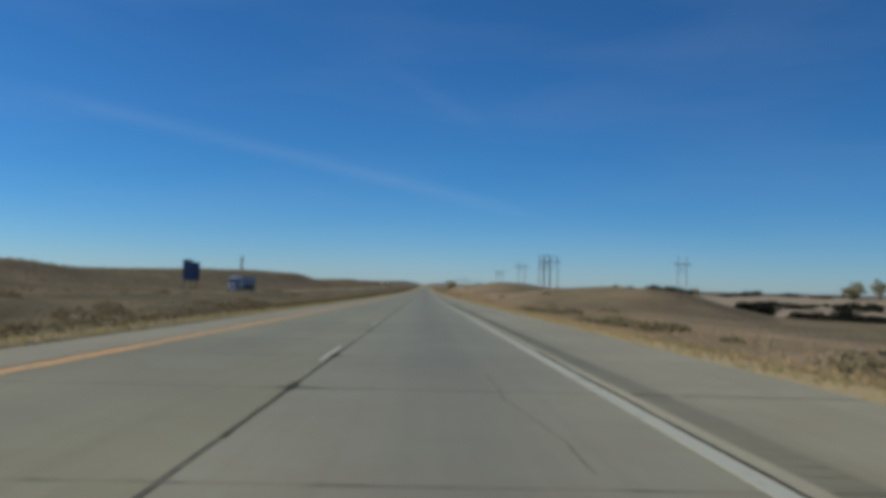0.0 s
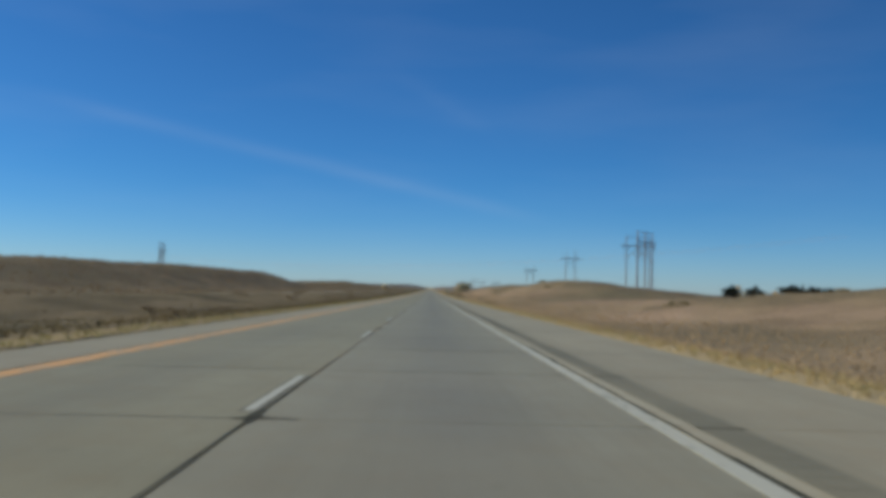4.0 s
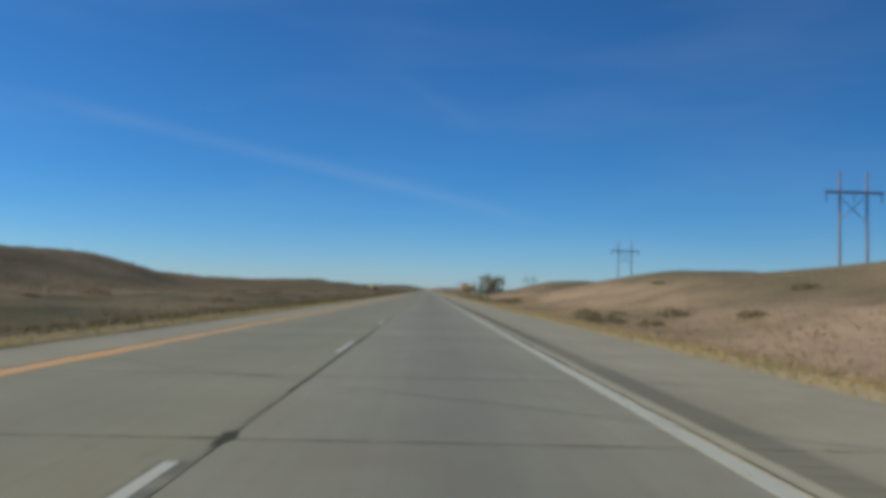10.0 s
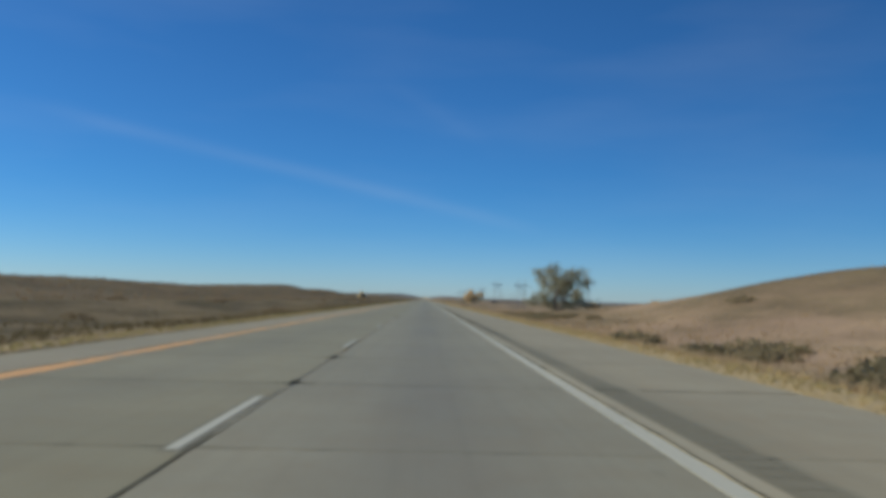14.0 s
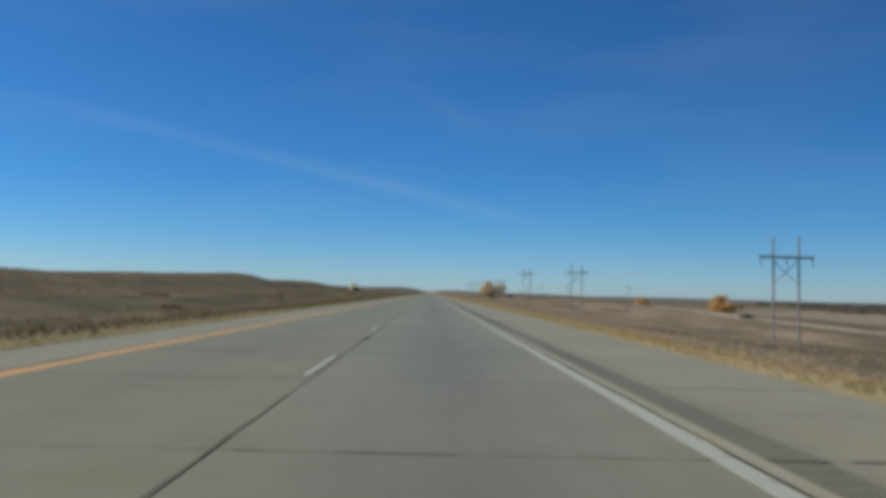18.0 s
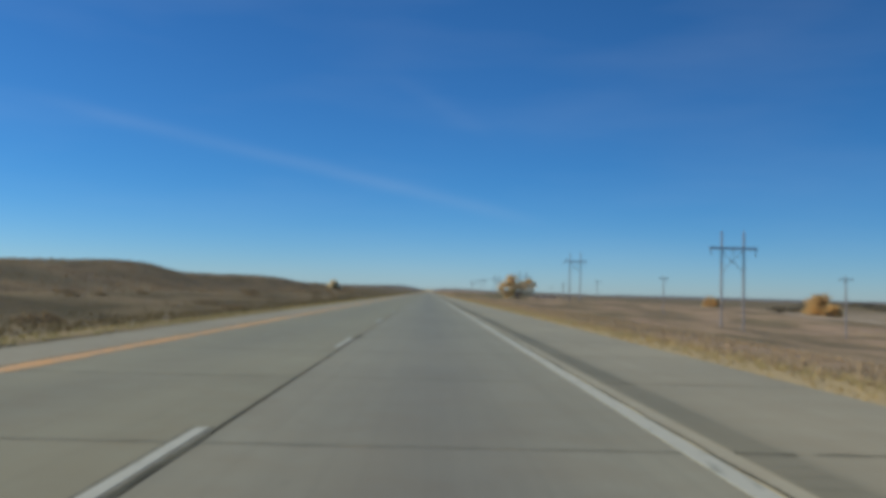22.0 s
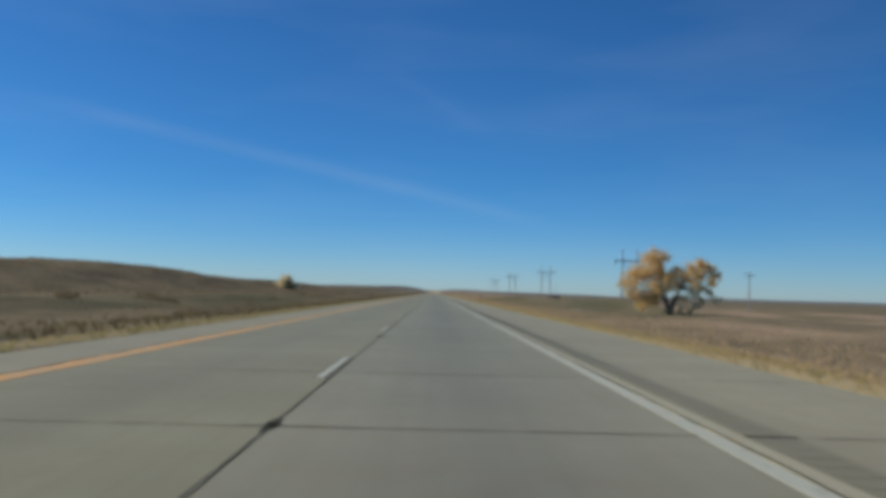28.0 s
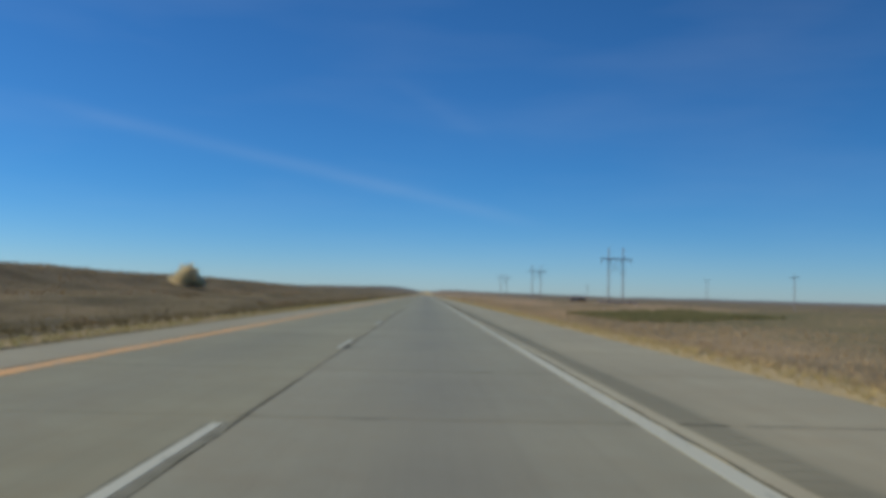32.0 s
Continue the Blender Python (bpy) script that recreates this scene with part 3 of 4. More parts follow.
for y in JOINTS[:-1]:
    for a, b in ((LEFT0, LEFT1), (LANE0, LANE1), (4.03, 4.62), (4.64, ROAD_R)):
        r = rt.random()
        dark = (y in SEALED and (a == LANE0 or y in (4.1, 39.7, 462.8))) if a in (LEFT0, LANE0) and y in KNOWN else r < (0.6 if a == 4.03 else 0.30 if y in KNOWN else 0.06)
        w = rt.uniform(0.016, 0.036) if dark else rt.uniform(0.010, 0.026)
        u = a
        pts = []
        while u <= b:
            pts.append((u, y + rt.uniform(-0.008, 0.008), w * rt.uniform(0.6, 1.2), "x"))
            u += 0.23
        ((lane_line if a in (LEFT0, LANE0) else cross_dark) if dark else cross_faint).append(pts)
    if (y in BLOTS) if y in KNOWN else rt.random() < 0.25:
        # a blot of tar where the joints meet
        s = rt.uniform(-1, 1)
        cross_dark.append([(0.13 + s * 0.05 - 0.22, y, 0.02, "x"), (0.05, y, 0.05 + 0.03 * s, "x"), (0.16, y + 0.04, 0.08, "x"), (0.28 + 0.1 * s, y + 0.02, 0.03, "x"), (0.42 + 0.2 * s, y, 0.015, "x")])
        cross_dark.append([(0.13 + 0.02 * s, y - 0.3, 0.03, "y"), (0.14, y - 0.05, 0.055, "y"), (0.12, y + 0.2, 0.06, "y"), (0.13, y + 0.5 + 0.2 * s, 0.03, "y")])
crack = []
xx = 2.75
for k in range(18):
    xx += rt.uniform(-0.05, 0.045)
    crack.append((xx, 4.5 + 0.35 * k, rt.uniform(0.005, 0.013), "y"))
ribbon("lane_crack", [crack], M_FADETAR, 0.0028, "faint meandering crack in the driving lane")
ribbon("lane_joint_tar", lane_line, M_MIDTAR, 0.003, "black tar along the lane joint")
ribbon("edge_joint_tar", edge_line + left_line, M_TAR, 0.003, "thin black tar along the edge joints")
ribbon("cross_joint_tar", cross_dark, M_TAR, 0.0035, "black tar across the slabs")
ribbon("faint_joint_tar", cross_faint + lane_faint, M_FADETAR, 0.002, "faded tar across the slabs")

# markings
strip("edge_line_white", 3.655, 3.825, 0.004, M_WHITE, depth=0.004, label="solid white edge line")
yellow = []
yy = Y0
while yy < Y1 - 1.0:
    yellow.append((-3.60 + rt.uniform(-0.015, 0.015), yy, rt.uniform(0.145, 0.21), "y"))
    yy += 0.6
ribbon("edge_line_yellow", [yellow], M_YELLOW, 0.004, "solid worn yellow edge line with ragged sides")
dash_bm = bmesh.new()
box((0.102, 3.10, 0.004), (0, 0, 0.002), bm=dash_bm)
dash_first = part("lane_dash", dash_bm, M_WHITE, road, "white dashed lane line")


def lay(ob, x, y, z):
    ob.location = (x, y, z + float(grade(y)))
    ob.rotation_euler = (math.atan(slope(y)), 0, 0)


lay(dash_first, 0.005, 15.17 - 1.525 - 3 * 12.192, 0.001)
DASHES = int((Y1 - Y0) / 12.192) - 1
for i in range(1, DASHES):
    o = new("lane_dash", dash_first.data)
    o.parent = road
    lay(o, 0.005, 15.17 - 1.525 + (i - 3) * 12.192, 0.001)
# dark primer band beside the dashes
halo_bm = box((0.200, 3.2, 0.001), (0, 0, 0.0005))
halo = part("dash_primer", halo_bm, M_FADETAR, road, "dark worn band under the lane dash")
lay(halo, 0.012, 15.17 - 1.525 - 3 * 12.192, 0.0005)
for i in range(1, DASHES):
    o = new("dash_primer", halo.data)
    o.parent = road
    lay(o, 0.012, 15.17 - 1.525 + (i - 3) * 12.192, 0.0005)

# the other carriageway, sunk behind the median
far_road = tagged(new("road_opposite"), "pale concrete opposite carriageway beyond the median", "road", kind="structure")
strip("carriageway", -47.0, -36.0, -0.34, M_SHOULDER, parent=far_road, depth=0.2)

# ---------------------------------------------------------------- grass


def tufts(name, xs, ys, size, blades, width, mat, label, lean=0.5, parent=None, sink=0.03, zs=None):
    """Tufts of thin tapering blades, joined."""
    r = np.random.default_rng(len(xs) + blades)
    n = len(xs)
    zs = land(xs, ys) if zs is None else zs
    px, py, pz, s = (np.repeat(a, blades) for a in (xs, ys, zs, size))
    m = n * blades
    ang = r.uniform(0, 2 * np.pi, m)
    spread = r.uniform(0, 0.35, m) * s
    bx, by = px + np.cos(ang) * spread, py + np.sin(ang) * spread
    h = s * r.uniform(0.55, 1.1, m)
    tilt = r.uniform(0.05, lean, m)
    tx, ty = bx + np.cos(ang) * h * tilt, by + np.sin(ang) * h * tilt
    wa = ang + np.pi / 2 + r.uniform(-0.6, 0.6, m)
    w = width * s * r.uniform(0.6, 1.3, m)
    v = np.empty((m, 3, 3), np.float32)
    v[:, 0] = np.stack([bx - np.cos(wa) * w, by - np.sin(wa) * w, pz - sink], -1)
    v[:, 1] = np.stack([bx + np.cos(wa) * w, by + np.sin(wa) * w, pz - sink], -1)
    v[:, 2] = np.stack([tx, ty, pz + h], -1)
    me = mesh_from(name, v.reshape(-1, 3), np.arange(m * 3).reshape(-1, 3), mat)
    return tagged(new(name, me), label, "grass", kind="stuff")


def clustered(n, x0, x1, y0, y1, seed, bias=1.0):
    r = np.random.default_rng(seed)
    x = x0 + (x1 - x0) * r.random(n) ** bias
    y = r.uniform(y0, y1, n)
    return x, y, r


GY0, GY1 = -30.0, 1480.0
x, y, r = clustered(48000, ROAD_R - 0.05, ROAD_R + 2.6, GY0, GY1, 1, 1.2)
tufts("verge_grass", x, y, r.uniform(0.06, 0.125, len(x)) * (0.6 + 0.6 * smooth(0.0, 1.0, x - ROAD_R)), 8, 0.13, M_STRAW, "short straw-yellow dry grass along the shoulder", 0.8)
x, y, r = clustered(26000, -ROAD_L + 0.02, -ROAD_L + 0.95, GY0, GY1, 2, 1.0)
tufts("median_verge_grass", -x, y, r.uniform(0.05, 0.13, len(x)), 7, 0.14, M_OLIVE, "olive and straw grass along the median edge", 0.8)
x, y, r = clustered(190000, ROAD_R + 1.6, ROAD_R + 44.0, GY0, GY1 + 60, 3, 1.75)
keep = (x < ROAD_R + 4.5) | (y < 612) | (y > 770) | (r.random(len(x)) < 0.25)
x, y = x[keep], y[keep]
tufts("roadside_prairie_grass", x, y, r.uniform(0.09, 0.21, len(x)) * (1 - 0.55 * smooth(6.0, 18.0, x - ROAD_R)), 6, 0.13, M_TAN, "tall tan prairie grass on the slope", 0.7)
x, y, r = clustered(80000, -ROAD_L + 1.0, -ROAD_L + 48.0, GY0, GY1 + 60, 4, 1.6)
keep = (x < 30.5) | (x > 42.5)
x, y = x[keep], y[keep]
tufts("median_prairie_grass", -x, y, r.uniform(0.10, 0.23, len(x)) * (1 - 0.45 * smooth(6.0, 18.0, x + ROAD_L)), 6, 0.15, M_DARKGRASS, "tall dark brown prairie grass across the median", 0.7)
x, y, r = clustered(14000, 50.0, 105.0, GY0 + 60, GY1 + 60, 5)
tufts("bank_prairie_grass", -x, y, r.uniform(0.35, 0.7, len(x)), 5, 0.13, M_BROWN, "brown grass on the far bank", 0.7)


x, y, r = clustered(2600, ROAD_R + 7.5, ROAD_R + 18.0, 1180.0, 1201.0, 6)
tufts("green_patch_grass", x, y, r.uniform(0.14, 0.36, len(x)), 7, 0.13, M_GREENGRASS, "patch of green-olive grass in the dry field", 0.7)


def weeds(name, xs, ys, sizes, leaves, mat, label, seed):
    """Low bushy weeds: each a mound of many small leaf cards, joined."""
    r = np.random.default_rng(seed)
    n = len(xs)
    m = n * leaves
    zs = land(xs, ys)
    px, py, pz, s = (np.repeat(a, leaves) for a in (xs, ys, zs, sizes))
    d = r.normal(size=(m, 3))
    d /= np.linalg.norm(d, axis=1)[:, None]
    d[:, 2] = np.abs(d[:, 2])
    rad = s * r.uniform(0.35, 1.0, m) ** 0.6
    c = np.stack([px + d[:, 0] * rad, py + d[:, 1] * rad, pz + d[:, 2] * rad * 0.42], -1)
    u = r.normal(size=(m, 3))
    w = r.normal(size=(m, 3))
    ls = (np.minimum(s * 0.12, 0.06 + 0.03 * s))[:, None]
    u = u / np.linalg.norm(u, axis=1)[:, None] * ls
    w = w / np.linalg.norm(w, axis=1)[:, None] * ls
    v = np.stack([c - u, c + w * 0.7, c + u * 1.1, c - w * 0.7], 1)
    me = mesh_from(name, v.reshape(-1, 3), np.arange(m * 4).reshape(-1, 4), mat)
    return tagged(new(name, me), label, "weeds", kind="stuff")


x, y, r = clustered(30, ROAD_R + 4.0, ROAD_R + 26.0, GY0, 560.0, 21, 1.6)
weeds("roadside_weeds", x, y, r.uniform(0.5, 1.5, len(x)), 260, M_MOUND, "dried brown weed mounds on the slope", 31)
x, y, r = clustered(150, -ROAD_L + 3.0, -ROAD_L + 27.0, GY0, GY1, 22, 1.0)
weeds("median_weeds", -x, y, r.uniform(0.5, 1.5, len(x)), 240, M_SAGE, "dark dried weed mounds in the median", 32)
x, y, r = clustered(500, 54.0, 100.0, GY0, GY1 + 100, 23)
weeds("bank_weeds", -x, y, r.uniform(0.4, 0.9, len(x)), 40, M_SAGE, "dark scrub on the far bank", 33)
x, y, r = clustered(160, ROAD_R + 0.2, ROAD_R + 2.0, GY0, GY1, 24)
weeds("shoulder_weeds", x, y, r.uniform(0.10, 0.22, len(x)), 40, M_OLIVE, "small green-brown weeds at the pavement edge", 34)
x, y, r = clustered(110, -ROAD_L + 0.0, -ROAD_L + 0.5, GY0, GY1, 25)
weeds("median_edge_weeds", -x, y, r.uniform(0.10, 0.24, len(x)), 40, M_SAGE, "dark tufts at the inner pavement edge", 35)

# ---------------------------------------------------------------- trees


def tree(name, at, lobes, leaf_mat, label, seed, leaf=0.22, density=95, stems=3, girth=0.26, fork=0.22, group="", sparse=None):
    """A leaning, forking trunk whose limbs run to lobes of leaves: each lobe is (across, along, height, radius)."""
    r = random.Random(seed)
    nr = np.random.default_rng(seed)
    top = thing(name, (at[0], at[1], float(land(at[0], at[1])) - 0.1), label, "tree", group)
    high = max(l[2] for l in lobes)
    trunk = bmesh.new()
    bases = []
    for i in range(stems):
        a = i * 6.283 / stems + seed
        foot = Vector((math.cos(a) * girth * (1.2 if stems > 1 else 0), math.sin(a) * girth * (1.2 if stems > 1 else 0), -0.1))
        mid = foot + Vector((math.cos(a) * high * 0.04, math.sin(a) * high * 0.04, high * fork * 0.6))
        end = mid + Vector((math.cos(a) * high * 0.09, math.sin(a) * high * 0.09, high * fork * r.uniform(0.5, 0.9)))
        rod(foot, mid, girth * 1.15, girth * 0.9, 10, trunk)
        rod(mid, end, girth * 0.9, girth * 0.72, 10, trunk)
        bases.append(end)
    part("trunk", trunk, M_BARK, top, "dark leaning stems")
    sets = [("crown", lobes, leaf_mat, density)] + ([("lower_crown", *sparse)] if sparse else [])
    for crown_name, crown_lobes, crown_mat, dense in sets:
        cards = []
        for (lx, ly, lz, lr) in crown_lobes:
            lr *= 1.15
            c = Vector((lx, ly, lz))
            b0 = min(bases, key=lambda q: (q - c).length)
            limb = bmesh.new()
            q, d = b0.copy(), c - b0
            n = 5
            rad = girth * 0.42 * (0.6 + 0.25 * lr)
            for s in range(1, n + 1):
                t = s / n
                e = b0 + d * t + Vector((r.uniform(-1, 1), r.uniform(-1, 1), r.uniform(-0.2, 1) + 1.2 * math.sin(3.14 * t))) * d.length * 0.05
                rod(q, e, rad * (1 - 0.7 * (s - 1) / n), rad * (1 - 0.7 * t), 7, limb)
                q = e
            for _ in range(9):
                u = Vector(nr.normal(size=3)).normalized()
                u.z = abs(u.z) * 0.8 + 0.1
                e = q + u * lr * r.uniform(0.6, 1.0)
                rod(q - (q - b0) * r.uniform(0.0, 0.25), e, rad * 0.2, rad * 0.06, 4, limb)
            part("limb", limb, M_BARK, top)
            k = int(dense * lr * lr)
            sub = nr.normal(size=(16, 3))
            sub = sub / np.linalg.norm(sub, axis=1)[:, None] * nr.uniform(0.2, 1.0, (16, 1)) * lr * np.array([1.0, 1.0, 0.8])
            sub[:, 2] -= 0.1 * lr
            j = nr.integers(0, 16, k)
            cards.append(np.array(c) + sub[j] + nr.normal(size=(k, 3)) * lr * 0.22)
        c = np.concatenate(cards)
        c = c[c[:, 2] > 0.15]
        m = len(c)
        u, w = nr.normal(size=(m, 3)), nr.normal(size=(m, 3))
        ls = (leaf * nr.uniform(0.5, 1.2, m))[:, None]
        u = u / np.linalg.norm(u, axis=1)[:, None] * ls
        w = w / np.linalg.norm(w, axis=1)[:, None] * ls * 0.75
        v = np.stack([c - u, c + w, c + u, c - w], 1).reshape(-1, 3)
        crown = new(crown_name, mesh_from(crown_name, v, np.arange(m * 4).reshape(-1, 4), crown_mat))
        crown.parent = top
    return top


def dome(n, width, height, radius, seed, base=0.3):
    """Lobes for a bushy round crown."""
    r = random.Random(seed)
    out = []
    for _ in range(n):
        a, q = r.uniform(0, 6.28), math.sqrt(r.random())
        z = height * (base + (0.92 - base) * r.random() * math.sqrt(1.05 - q * q))
        out.append((math.cos(a) * q * width / 2, math.sin(a) * q * width / 2, z, radius * r.uniform(0.7, 1.2)))
    return out


GREY_LOBES = [(-1.2, 0.5, 7.0, 1.5), (-3.6, -0.8, 6.2, 1.2), (3.2, 0.4, 6.2, 1.6), (4.4, -1.2, 5.0, 1.1), (0.7, 1.5, 3.8, 1.7), (-2.7, -1.0, 2.9, 1.9), (3.6, 1.0, 2.3, 1.6),
              (5.6, 0.0, 1.6, 1.2), (-4.6, 0.8, 2.2, 1.3), (1.4, -1.8, 6.4, 1.1), (-0.6, -2.2, 4.6, 1.2), (0.2, 2.8, 5.6, 1.3), (-2.0, 2.4, 4.9, 1.3), (2.4, -2.6, 3.4, 1.2),
              (0.4, -0.4, 5.3, 1.8), (1.8, 0.4, 4.4, 1.6), (-1.0, 0.6, 1.6, 1.3), (1.6, -0.8, 1.5, 1.3)]
GOLD_LOBES = [(-2.4, 0.0, 9.9, 1.25), (-1.2, 0.8, 9.3, 1.05), (-3.6, 0.6, 9.0, 1.15), (-2.2, -1.0, 8.0, 1.3), (-4.9, -0.4, 7.5, 1.2), (-6.0, 0.5, 6.6, 1.1), (-7.4, -0.4, 5.4, 1.0), (-6.2, -1.0, 4.7, 1.0),
              (-3.8, 1.4, 6.6, 1.3), (-1.4, 1.6, 7.0, 1.2), (-0.6, -1.2, 5.8, 1.1), (-3.0, -1.4, 5.0, 1.2), (-2.0, 0.4, 3.6, 1.1), (-4.6, 0.8, 3.4, 0.9), (-3.4, -0.8, 2.2, 0.9), (-5.0, 0.0, 1.6, 0.7),
              (1.2, 0.9, 7.3, 1.0), (2.4, -0.6, 6.5, 1.1), (3.8, 0.4, 7.7, 1.1), (5.0, -0.4, 8.5, 1.1), (6.3, 0.5, 8.0, 1.0), (7.3, 0.0, 7.0, 0.9), (5.4, 1.0, 6.6, 1.1), (3.6, -1.6, 5.4, 0.9), (6.8, -0.8, 5.6, 0.8),
              (0.4, 0.2, 6.4, 1.1), (-0.4, -0.6, 4.4, 0.9), (1.6, 0.6, 5.2, 0.8), (-3.0, 0.6, 2.9, 0.9), (-4.2, -0.4, 2.0, 0.9), (-5.6, 0.4, 3.2, 0.8)]
GOLD_LOW = [(2.3, 0.2, 3.0, 0.9), (3.2, -0.5, 4.3, 0.9), (4.6, 0.3, 1.5, 0.8), (2.0, 0.5, 1.1, 0.8), (3.2, -0.6, 0.8, 0.7), (-0.8, -0.5, 0.8, 0.6), (0.8, 0.4, 2.2, 0.7), (5.2, 0.4, 4.6, 0.9), (6.6, 0.2, 4.0, 0.9), (7.4, -0.6, 2.8, 0.8), (5.6, 0.8, 2.6, 0.8), (4.2, -0.8, 3.4, 0.8), (-6.9, 0.6, 3.6, 0.8)]
tree("cottonwood_tree", (22.5, 615.5), [(p * (0.90 if p < 0 else 0.90), q, z * 1.0, s * 0.90) for p, q, z, s in GREY_LOBES], M_GREENLEAF, "grey-green cottonwood turning yellow beside the highway", 4, leaf=0.13, density=330, stems=2, girth=0.28)
tree("golden_cottonwood_tree", (40.4, 1119.0), [(p, q, z, s * 1.28) for p, q, z, s in GOLD_LOBES], M_GOLD, "golden autumn cottonwood with several dark stems", 9, leaf=0.19, density=185, stems=6, girth=0.20, fork=0.30, sparse=(GOLD_LOW, M_LOWLEAF, 150))
tree("pale_bushy_tree", (-68.0, 1362.0), dome(24, 6.6, 7.3, 1.7, 12, 0.12), M_PALELEAF, "round pale olive tree on the far bank", 12, leaf=0.26, density=240, girth=0.16)
tree("orange_field_tree", (203.0, 1177.0), dome(26, 15.0, 13.0, 2.8, 15, 0.12), M_ORANGE, "broad orange autumn tree out in the field", 15, leaf=0.5, density=40, stems=5)
tree("small_orange_field_tree", (152.0, 1191.0), dome(16, 7.0, 8.0, 1.9, 17, 0.15), M_ORANGE, "low orange autumn tree out in the field", 17, leaf=0.42, density=60, stems=4)
tree("orange_hollow_tree", (98.2, 383.0), dome(8, 3.0, 4.6, 0.9, 51, 0.15), M_ORANGE, "small orange tree among the junipers", 51, leaf=0.24, density=70, girth=0.10)
tree("small_orange_hollow_tree", (109.0, 384.0), dome(6, 2.6, 3.4, 0.8, 53, 0.15), M_ORANGE, "low orange bush beside the junipers", 53, leaf=0.24, density=70, girth=0.08)
tree("olive_hollow_tree", (134.0, 384.0), dome(14, 6.5, 3.2, 1.2, 57, 0.15), M_GREENLEAF, "broad dull olive bush in the hollow", 57, leaf=0.26, density=70, girth=0.12)
tree("grey_field_tree", (165.0, 296.0), dome(12, 7.0, 8.5, 1.7, 23), M_GREENLEAF, "grey half-bare tree beyond the low ground", 23, leaf=0.3, density=70, stems=2)
tree("bare_field_tree", (178.0, 300.0), dome(10, 5.0, 9.5, 1.5, 29), M_GREENLEAF, "tall grey tree beyond the low ground", 29, leaf=0.3, density=70, stems=2)


def thicket(name, spots, mat, label, seed, cards=220, leaf=0.3):
    """A run of dense shrubs or far trees as many leaf clumps, joined."""
    r = np.random.default_rng(seed)
    vs = []
    for x, y, w, h in spots:
        z0 = float(land(x, y))
        cores = np.stack([r.normal(size=14) * w * 0.3, r.normal(size=14) * w * 0.3, r.uniform(0.15, 0.85, 14) * h], -1)
        k = r.integers(0, 14, cards)
        c = cores[k] + r.normal(size=(cards, 3)) * np.array([w * 0.13, w * 0.13, h * 0.12]) + np.array([x, y, z0])
        c[:, 2] = np.maximum(c[:, 2], z0)
        u, v = r.normal(size=(cards, 3)), r.normal(size=(cards, 3))
        s = leaf * max(h, 1.5) ** 0.7
        u = u / np.linalg.norm(u, axis=1)[:, None] * s
        v = v / np.linalg.norm(v, axis=1)[:, None] * s * 0.7
        vs.append(np.stack([c - u, c + v, c + u, c - v], 1).reshape(-1, 3))
    v = np.concatenate(vs)
    me = mesh_from(name, v, np.arange(len(v)).reshape(-1, 4), mat)
    return tagged(new(name, me), label, "shrubs", kind="stuff")


rs = random.Random(77)
thicket("juniper_thicket", [(100 + i * 4.6 + rs.uniform(-2, 2), 236 + rs.uniform(-8, 14), rs.uniform(5, 8), rs.uniform(1.4, 2.6)) for i in range(20)]
        + [(120 + rs.uniform(0, 90), 300 + rs.uniform(0, 60), rs.uniform(4, 7), rs.uniform(1.5, 3)) for i in range(8)]
        + [(56.2 + 1.6 * i, 134 + rs.uniform(-1, 1), rs.uniform(1.8, 2.6), rs.uniform(1.15, 1.4)) for i in range(4)]
        + [(66.0 + 1.6 * i, 134 + rs.uniform(-1.5, 1.5), rs.uniform(2.0, 3.0), rs.uniform(0.85, 1.2)) for i in range(10)]
        + [(94.2, 380.0, 3.5, 3.6), (102.0, 381.0, 3.5, 3.4)] + [(112.5 + 2.7 * i, 380 + rs.uniform(-3, 3), 4.0, rs.uniform(3.2, 4.2)) for i in range(6)] + [(121.0, 930.0, 3.2, 1.3)], M_JUNIPER, "near-black juniper scrub in the low ground", 41)
thicket("far_woodland", [((y0 - 860) * rs.uniform(0.52, 0.95), y0, rs.uniform(10, 24), rs.uniform(2.2, 4.2)) for y0 in range(1300, 2300, 9)], M_FARLEAF, "distant line of dull brown-green trees", 43, cards=160, leaf=0.5)
thicket("far_juniper_line", [(rs.uniform(230, 420), rs.uniform(700, 1000), rs.uniform(4, 8), rs.uniform(2, 3.5)) for i in range(26)], M_FARLEAF, "scattered shrubs across the low fields", 44, cards=140)
rb = np.random.default_rng(45)
bx_ = np.concatenate([rb.normal(x0, 1.6, 9) for x0 in (11.5, 12.0, 13.0, 12.5, 13.0, 12.0, 11.5, 13.5, 12.5)])
by_ = np.concatenate([rb.normal(y0, 3.0, 9) for y0 in (40, 63, 398, 470, 476, 509, 516, 563, 571)])
weeds("roadside_bushes", bx_, by_, rb.uniform(0.5, 1.15, len(bx_)), 320, M_MOUND, "soft dark brown weed clumps along the ditch", 45)

# ---------------------------------------------------------------- power line structures


